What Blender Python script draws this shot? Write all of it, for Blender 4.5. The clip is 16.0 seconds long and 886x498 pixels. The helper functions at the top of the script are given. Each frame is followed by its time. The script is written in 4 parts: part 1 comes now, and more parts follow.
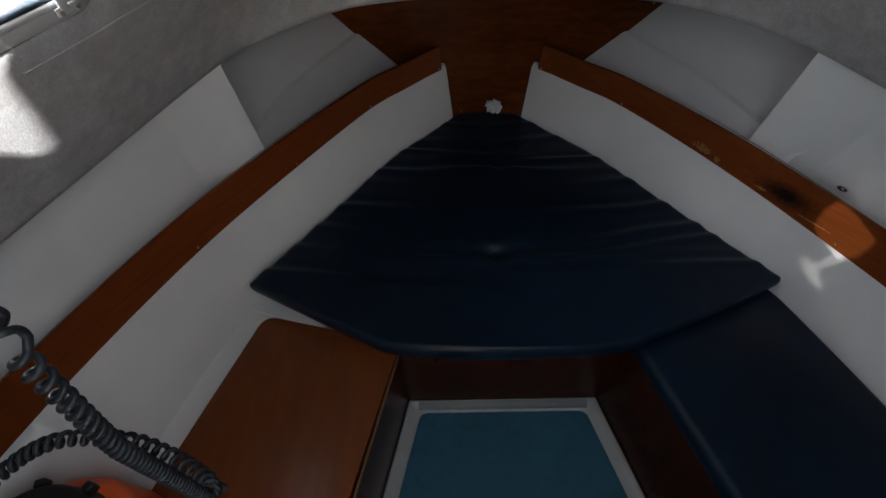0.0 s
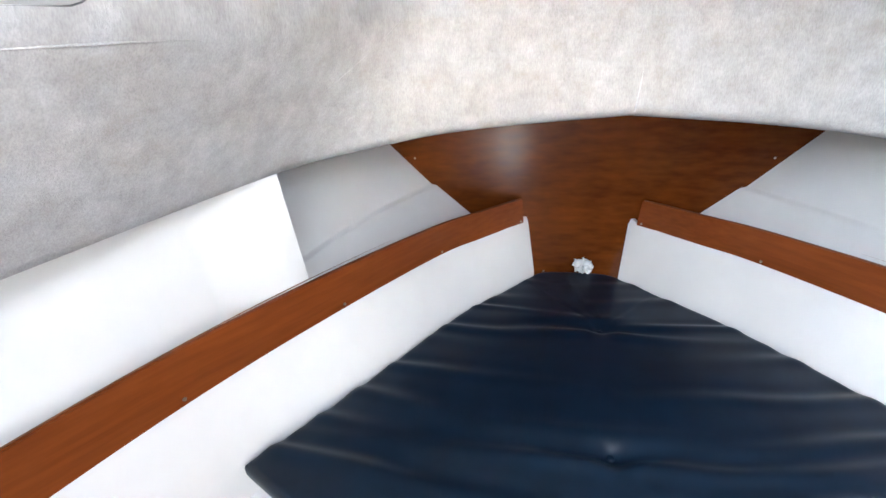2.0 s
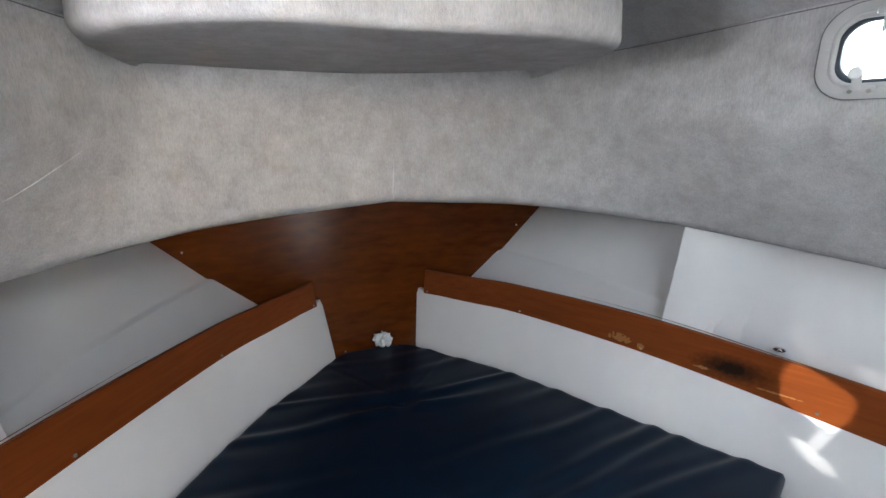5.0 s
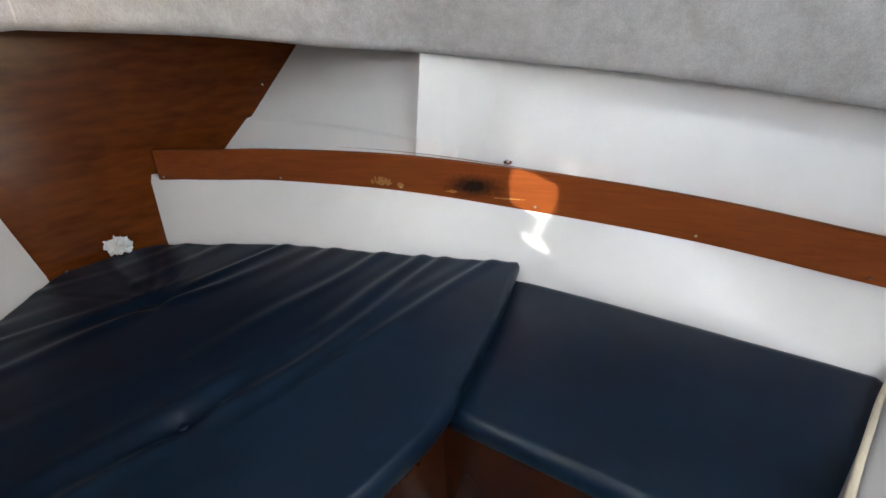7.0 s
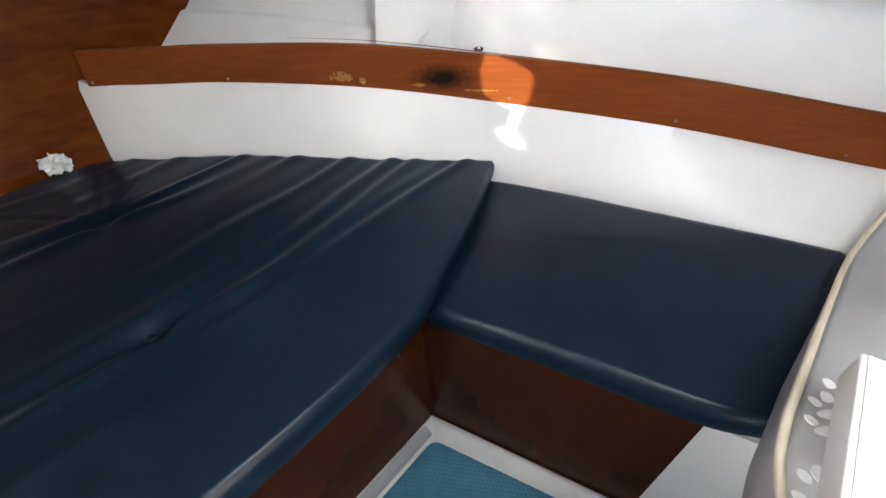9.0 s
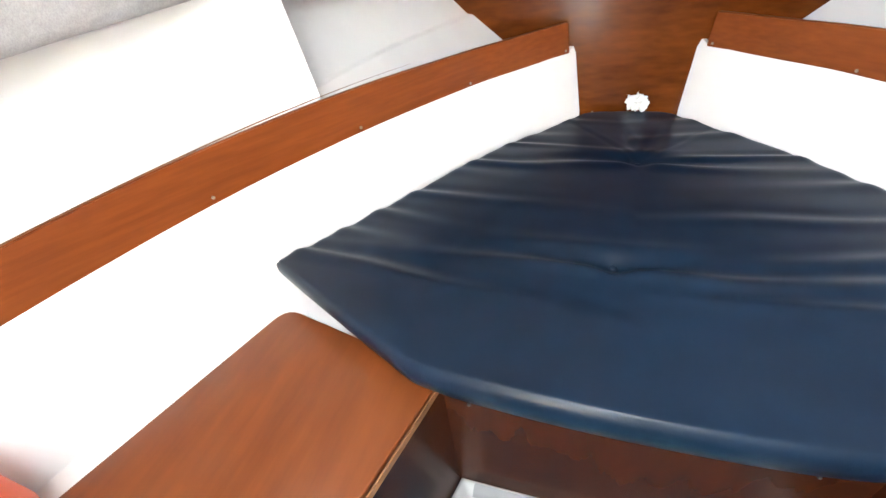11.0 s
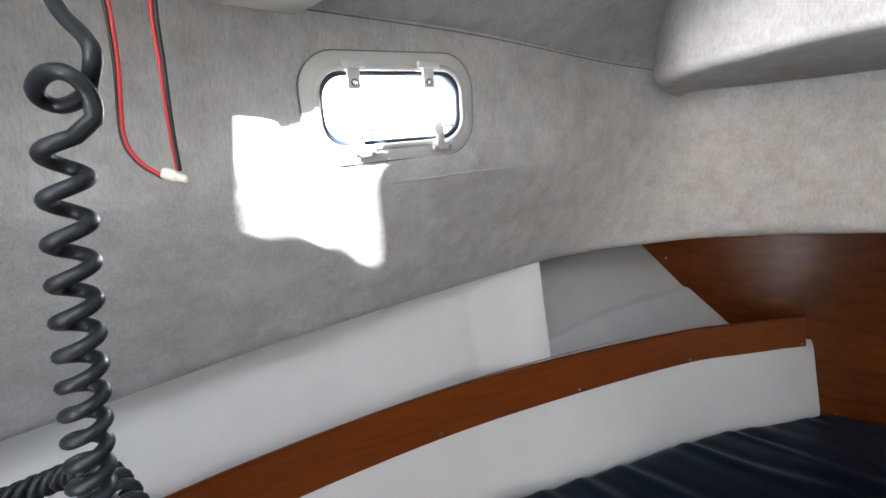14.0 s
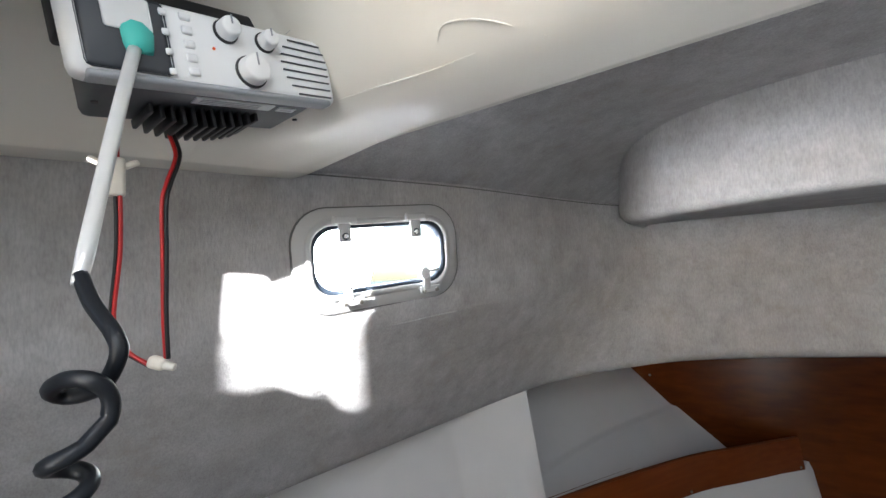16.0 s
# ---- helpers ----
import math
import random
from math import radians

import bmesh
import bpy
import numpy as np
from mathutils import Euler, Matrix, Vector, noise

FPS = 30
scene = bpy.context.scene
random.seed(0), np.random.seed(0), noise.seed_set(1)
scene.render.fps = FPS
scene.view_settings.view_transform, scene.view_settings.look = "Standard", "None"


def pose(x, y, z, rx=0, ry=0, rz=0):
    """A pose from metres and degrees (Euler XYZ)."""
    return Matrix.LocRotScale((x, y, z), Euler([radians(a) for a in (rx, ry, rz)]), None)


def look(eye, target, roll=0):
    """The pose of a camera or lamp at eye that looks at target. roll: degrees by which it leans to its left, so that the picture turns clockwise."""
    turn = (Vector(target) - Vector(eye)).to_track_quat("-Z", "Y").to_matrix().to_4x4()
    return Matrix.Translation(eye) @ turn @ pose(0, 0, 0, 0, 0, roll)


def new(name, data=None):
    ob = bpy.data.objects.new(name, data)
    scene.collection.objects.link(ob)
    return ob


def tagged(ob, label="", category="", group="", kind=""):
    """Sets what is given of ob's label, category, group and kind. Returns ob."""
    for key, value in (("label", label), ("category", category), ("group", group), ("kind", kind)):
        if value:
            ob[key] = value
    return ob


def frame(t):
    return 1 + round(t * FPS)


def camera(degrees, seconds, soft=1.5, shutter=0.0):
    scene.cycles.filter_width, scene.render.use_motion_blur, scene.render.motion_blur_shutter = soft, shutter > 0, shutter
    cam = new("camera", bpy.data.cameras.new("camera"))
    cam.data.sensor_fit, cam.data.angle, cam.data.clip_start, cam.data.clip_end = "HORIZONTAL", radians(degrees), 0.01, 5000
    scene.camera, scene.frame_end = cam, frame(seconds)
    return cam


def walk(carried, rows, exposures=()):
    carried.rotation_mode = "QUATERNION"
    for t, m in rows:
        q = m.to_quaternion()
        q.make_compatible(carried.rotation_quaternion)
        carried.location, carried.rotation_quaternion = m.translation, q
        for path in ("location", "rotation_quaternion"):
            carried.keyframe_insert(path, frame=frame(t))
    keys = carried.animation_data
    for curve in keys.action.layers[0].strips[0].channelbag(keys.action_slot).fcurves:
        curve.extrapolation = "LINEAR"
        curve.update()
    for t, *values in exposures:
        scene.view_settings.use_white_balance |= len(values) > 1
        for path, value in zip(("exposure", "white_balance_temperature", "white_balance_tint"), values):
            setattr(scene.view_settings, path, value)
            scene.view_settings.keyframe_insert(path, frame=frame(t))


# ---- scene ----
cam = camera(92.74, 16.0)
walk(cam, [
    (0.0, pose(-0.2494, -1.9312, 1.7130, 41.976, 0.208, -0.869)),
    (0.5, pose(-0.3004, -1.7891, 1.5701, 46.705, 0.535, -4.345)),
    (1.0, pose(-0.2581, -1.6901, 1.4442, 51.420, 1.769, -1.515)),
    (1.5, pose(-0.3032, -1.6602, 1.3796, 59.759, 1.822, 1.669)),
    (2.0, pose(-0.3238, -1.6807, 1.4031, 66.829, 1.490, 7.768)),
    (2.5, pose(-0.3396, -1.7138, 1.4349, 74.816, 1.551, 11.230)),
    (3.0, pose(-0.3424, -1.7276, 1.4654, 79.343, -0.181, 10.259)),
    (3.5, pose(-0.3348, -1.7257, 1.4621, 79.536, 0.035, 6.769)),
    (4.0, pose(-0.2926, -1.7143, 1.4516, 77.810, -0.649, 0.697)),
    (4.5, pose(-0.2697, -1.7008, 1.4537, 77.351, -0.337, -7.223)),
    (5.0, pose(-0.2238, -1.6780, 1.4414, 75.786, 0.983, -17.846)),
    (5.2, pose(-0.1932, -1.6863, 1.4173, 75.770, 0.800, -21.884)),
    (7.3, pose(-0.0573, -1.7345, 1.2665, 58.824, 2.454, -47.923)),
    (7.5, pose(-0.0474, -1.7383, 1.2662, 57.585, 2.869, -49.458)),
    (8.0, look((-0.060, -1.741, 1.229), (1.193, -0.655, 0.111), -3.1)),
    (8.5, look((-0.059, -1.734, 1.203), (1.151, -0.687, 0.004), -3.2)),
    (9.0, look((-0.061, -1.733, 1.190), (1.071, -0.677, -0.076), -3.6)),
    (9.5, pose(-0.0795, -1.7275, 1.1808, 48.738, 2.707, -37.684)),
    (10.0, pose(-0.1275, -1.7318, 1.2020, 48.072, 3.074, -20.173)),
    (10.2, pose(-0.1213, -1.6930, 1.2072, 47.517, 4.307, -10.643)),
    (12.3, pose(-0.2749, -1.8115, 1.2561, 63.503, 2.272, 32.193)),
    (12.5, pose(-0.3035, -1.8074, 1.2951, 63.943, 1.473, 32.614)),
    (13.0, pose(-0.3007, -1.8091, 1.3897, 67.467, 2.245, 34.934)),
    (13.5, pose(-0.3220, -1.8228, 1.4038, 74.727, 2.478, 37.190)),
    (14.0, pose(-0.3243, -1.8283, 1.4421, 79.823, 2.451, 38.824)),
    (14.5, pose(-0.3308, -1.8317, 1.4649, 83.905, 2.125, 37.484)),
    (15.0, pose(-0.3253, -1.8296, 1.4878, 86.569, 1.772, 36.567)),
    (15.5, pose(-0.3321, -1.8328, 1.5006, 89.785, 2.275, 35.521)),
    (16.0, pose(-0.3382, -1.8366, 1.5105, 93.647, 3.288, 35.544)),
], exposures=[(0.0, 2.5, 6200, 10), (0.5, 4.2, 6200, 10), (1.0, 5.0, 6350, 10), (1.5, 5.3, 6050, 10), (2.0, 5.45, 5900, 10), (2.5, 5.3, 5900, 10), (3.0, 4.3, 5900, 10), (3.5, 3.7, 5900, 10), (4.5, 4.0, 6000, 10), (5.0, 4.17, 6050, 10), (7.5, 4.65, 6550, 10), (8.5, 4.7, 6600, 10), (9.0, 4.92, 6600, 10), (9.5, 5.6, 6650, 10), (10.0, 6.45, 6600, 10), (12.5, 5.48, 6300, 10), (13.5, 4.85, 6100, 10), (14.0, 4.22, 6100, 10), (14.5, 3.67, 6100, 10), (15.5, 3.5, 6100, 10), (16.0, 3.52, 6100, 10)])

# ---- light ----
SUN = Vector((0.15, -0.93, 0.30)).normalized()
world = bpy.data.worlds.new("sky")
scene.world = world
world.use_nodes = True
wn = world.node_tree
sky = wn.nodes.new("ShaderNodeTexSky")
sky.sky_type, sky.sun_disc = "NISHITA", False
sky.sun_elevation = math.asin(SUN.z)
sky.sun_rotation = math.atan2(SUN.x, SUN.y)
wn.links.new(sky.outputs[0], wn.nodes["Background"].inputs[0])
wn.nodes["Background"].inputs[1].default_value = 0.035


def lamp(name, kind, m, energy, color, **more):
    data = bpy.data.lights.new(name, kind)
    data.energy, data.color = energy, color
    for key, value in more.items():
        if key == "size":
            data.shape, data.size = "RECTANGLE", value
        elif key == "size_y":
            data.size_y = value
        elif key == "angle":
            data.angle = radians(value)
        elif key == "spot":
            data.spot_size, data.spot_blend, data.shadow_soft_size = radians(value), 0.12, 0.01
    ob = new(name, data)
    ob.matrix_world = m
    return ob


lamp("sun", "SUN", look(SUN * 20, (0, 0, 0)), 5.0, (1.0, 0.97, 0.92), angle=0.5)
lamp("hatch_skylight", "AREA", look((0.05, -2.25, 1.97), (0.0, -1.50, 0.45)), 0.66, (0.90, 0.95, 1.0), size=0.62, size_y=0.60)
lamp("companionway_skylight", "AREA", look((0.0, -4.25, 1.62), (0.0, 0.0, 1.45)), 0.60, (0.58, 0.78, 1.0), size=0.45, size_y=0.60)
lamp("companionway_gap", "AREA", look((-0.24, -2.745, 0.72), (-0.24, 0.0, 0.9)), 0.06, (1.0, 0.97, 0.92), size=0.16, size_y=0.75)
lamp("port_window_skylight", "AREA", look((-1.16, -1.22, 1.66), (0.9, -0.6, 1.0)), 7.0, (0.96, 0.98, 1.0), size=0.75, size_y=0.42)
lamp("starboard_window_skylight", "AREA", look((1.20, -1.10, 1.56), (-0.9, -1.8, 1.60)), 0.95, (0.93, 0.97, 1.0), size=0.75, size_y=0.42)
# spots added for sun glints, through the port window onto starboard trim and liner
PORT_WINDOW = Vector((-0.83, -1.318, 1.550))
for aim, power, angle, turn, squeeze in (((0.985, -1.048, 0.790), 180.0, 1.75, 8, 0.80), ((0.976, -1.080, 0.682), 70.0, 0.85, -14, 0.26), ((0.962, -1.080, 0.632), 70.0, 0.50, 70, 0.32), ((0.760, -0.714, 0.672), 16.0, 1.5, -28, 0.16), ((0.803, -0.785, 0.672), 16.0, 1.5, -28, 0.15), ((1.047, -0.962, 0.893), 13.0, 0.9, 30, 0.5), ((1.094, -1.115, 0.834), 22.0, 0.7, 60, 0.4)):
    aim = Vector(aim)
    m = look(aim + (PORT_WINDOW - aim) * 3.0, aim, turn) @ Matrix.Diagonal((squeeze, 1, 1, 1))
    lamp("glint_spot", "SPOT", m, power, (1.0, 0.95, 0.86), spot=angle)

# ---- materials ----
def mat(name, color, rough=0.5, metal=0.0, var=0.12, scale=30.0, bump=0.0, bscale=200.0, coat=0.0, stretch=(1, 1, 1), color2=None, spec=0.5, turn=0.0):
    m = bpy.data.materials.new(name)
    m.use_nodes = True
    n, l = m.node_tree.nodes, m.node_tree.links
    b = n["Principled BSDF"]
    b.inputs["Roughness"].default_value, b.inputs["Metallic"].default_value = rough, metal
    b.inputs["Coat Weight"].default_value, b.inputs["Coat Roughness"].default_value = coat, 0.12
    b.inputs["Specular IOR Level"].default_value = spec
    tc, mp = n.new("ShaderNodeTexCoord"), n.new("ShaderNodeMapping")
    mp.vector_type = "POINT"
    mp.inputs["Scale"].default_value = stretch
    rt = n.new("ShaderNodeVectorRotate")
    rt.inputs["Angle"].default_value = radians(turn)
    l.new(tc.outputs["Object"], rt.inputs["Vector"])
    l.new(rt.outputs[0], mp.inputs["Vector"])
    fine, broad, mix = n.new("ShaderNodeTexNoise"), n.new("ShaderNodeTexNoise"), n.new("ShaderNodeMix")
    fine.inputs["Scale"].default_value, fine.inputs["Detail"].default_value = scale, 6.0
    broad.inputs["Scale"].default_value, broad.inputs["Detail"].default_value = scale / 9, 3.0
    l.new(mp.outputs[0], fine.inputs["Vector"]), l.new(mp.outputs[0], broad.inputs["Vector"])
    add = n.new("ShaderNodeMath")
    add.operation = "ADD"
    l.new(fine.outputs["Fac"], add.inputs[0]), l.new(broad.outputs["Fac"], add.inputs[1])
    ramp = n.new("ShaderNodeMapRange")
    ramp.inputs["From Min"].default_value, ramp.inputs["From Max"].default_value = 0.7, 1.3
    l.new(add.outputs[0], ramp.inputs["Value"])
    mix.data_type = "RGBA"
    c2 = color2 or [min(1, c * (1 + var)) for c in color]
    c1 = color if color2 else [c * (1 - var) for c in color]
    mix.inputs["A"].default_value, mix.inputs["B"].default_value = (*c1, 1), (*c2, 1)
    l.new(ramp.outputs[0], mix.inputs["Factor"]), l.new(mix.outputs["Result"], b.inputs["Base Color"])
    if bump:
        bn, bt = n.new("ShaderNodeBump"), n.new("ShaderNodeTexNoise")
        bt.inputs["Scale"].default_value, bt.inputs["Detail"].default_value = bscale, 4.0
        l.new(mp.outputs[0], bt.inputs["Vector"]), l.new(bt.outputs["Fac"], bn.inputs["Height"])
        bn.inputs["Strength"].default_value, bn.inputs["Distance"].default_value = bump, 0.004
        l.new(bn.outputs[0], b.inputs["Normal"])
    return m


def carpet():
    """Felted carpet: mottled grey-beige, fine fibres, faint woven ribs and a few stains."""
    m = bpy.data.materials.new("grey_carpet_lining")
    m.use_nodes = True
    n, l = m.node_tree.nodes, m.node_tree.links
    b = n["Principled BSDF"]
    b.inputs["Roughness"].default_value, b.inputs["Specular IOR Level"].default_value = 1.0, 0.08
    tc = n.new("ShaderNodeTexCoord")

    def tex(scale, detail, rough=0.6, stretch=(1, 1, 1)):
        mp, t = n.new("ShaderNodeMapping"), n.new("ShaderNodeTexNoise")
        mp.inputs["Scale"].default_value = stretch
        t.inputs["Scale"].default_value, t.inputs["Detail"].default_value, t.inputs["Roughness"].default_value = scale, detail, rough
        l.new(tc.outputs["Object"], mp.inputs["Vector"]), l.new(mp.outputs[0], t.inputs["Vector"])
        return t.outputs["Fac"]

    def blend(fac, lo, hi, a, c, kind="MIX"):
        r, x = n.new("ShaderNodeMapRange"), n.new("ShaderNodeMix")
        r.inputs["From Min"].default_value, r.inputs["From Max"].default_value = lo, hi
        l.new(fac, r.inputs["Value"])
        x.data_type, x.blend_type = "RGBA", kind
        l.new(r.outputs[0], x.inputs["Factor"])
        for slot, v in (("A", a), ("B", c)):
            if isinstance(v, tuple):
                x.inputs[slot].default_value = (*v, 1)
            else:
                l.new(v, x.inputs[slot])
        return x.outputs["Result"]

    mottle = blend(tex(38, 8, 0.72), 0.36, 0.66, (0.424, 0.415, 0.416), (0.513, 0.503, 0.503))
    broad = blend(tex(5, 4), 0.35, 0.7, mottle, (0.440, 0.429, 0.424))
    weave = tex(420, 2, 0.5, (1, 1, 0.25))
    dark = n.new("ShaderNodeMix")
    dark.data_type, dark.blend_type = "RGBA", "MULTIPLY"
    dark.inputs["Factor"].default_value = 1.0
    l.new(broad, dark.inputs["A"])
    l.new(blend(weave, 0.3, 0.6, (0.84, 0.84, 0.84), (1, 1, 1)), dark.inputs["B"])
    rib = n.new("ShaderNodeMix")
    rib.data_type, rib.blend_type = "RGBA", "MULTIPLY"
    rib.inputs["Factor"].default_value = 1.0
    l.new(dark.outputs["Result"], rib.inputs["A"])
    l.new(blend(tex(60, 4, 0.7, (3.0, 3.0, 0.35)), 0.35, 0.62, (0.92, 0.92, 0.92), (1, 1, 1)), rib.inputs["B"])
    cloud = n.new("ShaderNodeMix")
    cloud.data_type, cloud.blend_type = "RGBA", "MULTIPLY"
    cloud.inputs["Factor"].default_value = 1.0
    l.new(rib.outputs["Result"], cloud.inputs["A"])
    l.new(blend(tex(16, 5, 0.65), 0.34, 0.62, (0.875, 0.862, 0.848), (1.06, 1.06, 1.065)), cloud.inputs["B"])
    stain = blend(tex(11, 5, 0.7), 0.58, 0.78, cloud.outputs["Result"], (0.345, 0.318, 0.285))
    l.new(stain, b.inputs["Base Color"])
    add = n.new("ShaderNodeMath")
    add.operation = "MULTIPLY_ADD"
    l.new(tex(480, 3), add.inputs[0])
    add.inputs[1].default_value = 0.7
    l.new(tex(150, 4, 0.7, (1.4, 1.4, 0.4)), add.inputs[2])
    bp = n.new("ShaderNodeBump")
    bp.inputs["Strength"].default_value, bp.inputs["Distance"].default_value = 0.32, 0.002
    l.new(add.outputs[0], bp.inputs["Height"]), l.new(bp.outputs[0], b.inputs["Normal"])
    return m


M_CARPET = carpet()
M_GEL = mat("white_gelcoat", (0.715, 0.702, 0.692), 0.31, var=0.03, scale=9, bump=0.04, bscale=30)
M_RIM_STRIP = mat("grey_rim_gelcoat", (0.185, 0.187, 0.192), 0.5, var=0.08, scale=20)
M_SOLE = mat("worn_white_sole", (0.36, 0.357, 0.345), 0.45, var=0.10, scale=14, bump=0.05, bscale=40)
M_CREAM = mat("cream_gelcoat", (0.82, 0.785, 0.705), 0.25, var=0.03, scale=9, bump=0.04, bscale=24)
M_WOOD = mat("varnished_mahogany", (0.118, 0.029, 0.007), 0.29, scale=5, stretch=(1.0, 7.0, 7.0), color2=(0.178, 0.047, 0.0105), coat=0.12, spec=0.35, bump=0.04, bscale=40, turn=90)
M_TRIM = {-1: mat("varnished_mahogany_port", (0.138, 0.0310, 0.0062), 0.33, scale=7, stretch=(1.0, 12.0, 12.0), color2=(0.196, 0.0485, 0.0098), coat=0.0, spec=0.15, bump=0.03, bscale=40, turn=-60),
          1: mat("varnished_mahogany_starboard", (0.138, 0.0310, 0.0062), 0.33, scale=7, stretch=(1.0, 12.0, 12.0), color2=(0.196, 0.0485, 0.0098), coat=0.0, spec=0.15, bump=0.03, bscale=40, turn=60)}
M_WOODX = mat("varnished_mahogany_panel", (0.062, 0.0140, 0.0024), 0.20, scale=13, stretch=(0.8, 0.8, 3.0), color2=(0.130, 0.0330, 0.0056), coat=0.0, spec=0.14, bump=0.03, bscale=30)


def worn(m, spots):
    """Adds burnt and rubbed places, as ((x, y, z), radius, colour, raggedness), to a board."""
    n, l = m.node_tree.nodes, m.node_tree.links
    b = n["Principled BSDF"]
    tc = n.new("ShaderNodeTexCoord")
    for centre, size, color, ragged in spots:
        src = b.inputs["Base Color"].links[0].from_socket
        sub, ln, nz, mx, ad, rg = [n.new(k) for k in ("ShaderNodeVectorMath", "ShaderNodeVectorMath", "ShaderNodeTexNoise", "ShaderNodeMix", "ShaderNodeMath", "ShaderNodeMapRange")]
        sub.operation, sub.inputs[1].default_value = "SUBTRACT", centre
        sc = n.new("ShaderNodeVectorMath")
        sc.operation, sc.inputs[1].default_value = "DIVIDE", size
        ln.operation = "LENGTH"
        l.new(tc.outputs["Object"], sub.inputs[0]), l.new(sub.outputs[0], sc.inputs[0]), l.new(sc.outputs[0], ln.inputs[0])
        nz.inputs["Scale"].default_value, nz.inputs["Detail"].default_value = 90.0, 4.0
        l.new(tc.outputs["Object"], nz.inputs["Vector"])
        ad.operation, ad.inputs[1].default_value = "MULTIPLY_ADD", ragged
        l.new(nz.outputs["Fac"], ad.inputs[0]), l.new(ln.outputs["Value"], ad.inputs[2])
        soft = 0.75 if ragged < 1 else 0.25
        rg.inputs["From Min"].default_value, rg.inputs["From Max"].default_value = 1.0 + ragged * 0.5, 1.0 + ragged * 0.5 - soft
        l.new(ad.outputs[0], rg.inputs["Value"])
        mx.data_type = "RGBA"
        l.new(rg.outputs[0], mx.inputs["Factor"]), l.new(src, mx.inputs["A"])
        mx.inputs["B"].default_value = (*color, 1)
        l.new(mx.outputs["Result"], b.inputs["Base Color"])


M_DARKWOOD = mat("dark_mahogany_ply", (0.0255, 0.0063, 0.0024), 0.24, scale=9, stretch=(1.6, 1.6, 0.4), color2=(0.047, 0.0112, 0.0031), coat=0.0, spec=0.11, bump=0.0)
M_VINYL = mat("navy_vinyl", (0.0034, 0.0110, 0.0245), 0.34, var=0.3, scale=14, bump=0.08, bscale=350, spec=0.25)
M_MAT = mat("blue_rubber_mat", (0.030, 0.108, 0.160), 0.6, var=0.18, scale=25, spec=0.3)


def diamonds(m):
    n, l = m.node_tree.nodes, m.node_tree.links
    tc, out = n.new("ShaderNodeTexCoord"), []
    for a in (32, -32):
        r, w = n.new("ShaderNodeVectorRotate"), n.new("ShaderNodeTexWave")
        r.inputs["Angle"].default_value = radians(a)
        w.inputs["Scale"].default_value = 30.0
        l.new(tc.outputs["Object"], r.inputs["Vector"]), l.new(r.outputs[0], w.inputs["Vector"])
        out.append(w.outputs["Fac"])
    mul, bp = n.new("ShaderNodeMath"), n.new("ShaderNodeBump")
    mul.operation = "MULTIPLY"
    l.new(out[0], mul.inputs[0]), l.new(out[1], mul.inputs[1]), l.new(mul.outputs[0], bp.inputs["Height"])
    bp.inputs["Strength"].default_value, bp.inputs["Distance"].default_value = 0.5, 0.003
    l.new(bp.outputs[0], n["Principled BSDF"].inputs["Normal"])


diamonds(M_MAT)
M_ALU = mat("grey_window_plastic", (0.46, 0.457, 0.45), 0.5, 0.0, var=0.05, scale=20)
M_CHROME = mat("chrome", (0.8, 0.8, 0.8), 0.15, 1.0, var=0.03)
M_BLACK = mat("black_rubber", (0.012, 0.012, 0.014), 0.5, var=0.2)
M_SEAL = mat("dark_seal", (0.02, 0.03, 0.045), 0.45, var=0.2)
M_PLASTIC = mat("white_plastic", (0.8, 0.8, 0.8), 0.35, var=0.03)
M_SILVER = mat("silver_grey_sleeve", (0.70, 0.70, 0.70), 0.30, 0.25, var=0.06)
M_BAG = mat("grey_bag_film", (0.40, 0.40, 0.41), 0.38, var=0.05, scale=10, bump=0.05, bscale=18)
M_CABLE = mat("dark_grey_cable", (0.014, 0.016, 0.020), 0.42, var=0.2, spec=0.27)
M_SHELL = mat("milky_plastic", (0.72, 0.68, 0.60), 0.35, var=0.05)
M_EDGE = mat("pale_ply_edge", (0.185, 0.075, 0.028), 0.5, var=0.2, scale=40)
M_SHADE_LINE = mat("dark_shade_line", (0.15, 0.147, 0.145), 0.9, var=0.2, scale=60)
M_THREAD = mat("pale_thread", (0.52, 0.52, 0.54), 0.9, var=0.1, scale=90)
M_GREY = mat("grey_plastic", (0.30, 0.31, 0.33), 0.4, var=0.05)
M_DGREY = mat("dark_grey_plastic", (0.05, 0.055, 0.065), 0.45, var=0.1)
M_ORANGE = mat("orange_plastic", (0.85, 0.12, 0.02), 0.45, var=0.06, scale=12)
M_RED = mat("red_wire", (0.45, 0.02, 0.02), 0.4, var=0.05)
M_TEAL = mat("teal_tape", (0.08, 0.55, 0.48), 0.5, var=0.08)
M_CORD = mat("beige_cord", (0.62, 0.55, 0.42), 0.6, var=0.08)
M_PAPER = mat("white_paper", (0.72, 0.73, 0.73), 0.8, var=0.1, scale=60)
M_WATER = mat("harbour_water", (0.03, 0.05, 0.06), 0.2, var=0.3, scale=2)
M_CLEAT = mat("screw_steel", (0.35, 0.33, 0.3), 0.35, 0.9, var=0.2)
M_GLASS = bpy.data.materials.new("window_acrylic")
M_GLASS.use_nodes = True
_b = M_GLASS.node_tree.nodes["Principled BSDF"]
_b.inputs["Transmission Weight"].default_value, _b.inputs["Roughness"].default_value, _b.inputs["IOR"].default_value = 1.0, 0.02, 1.2


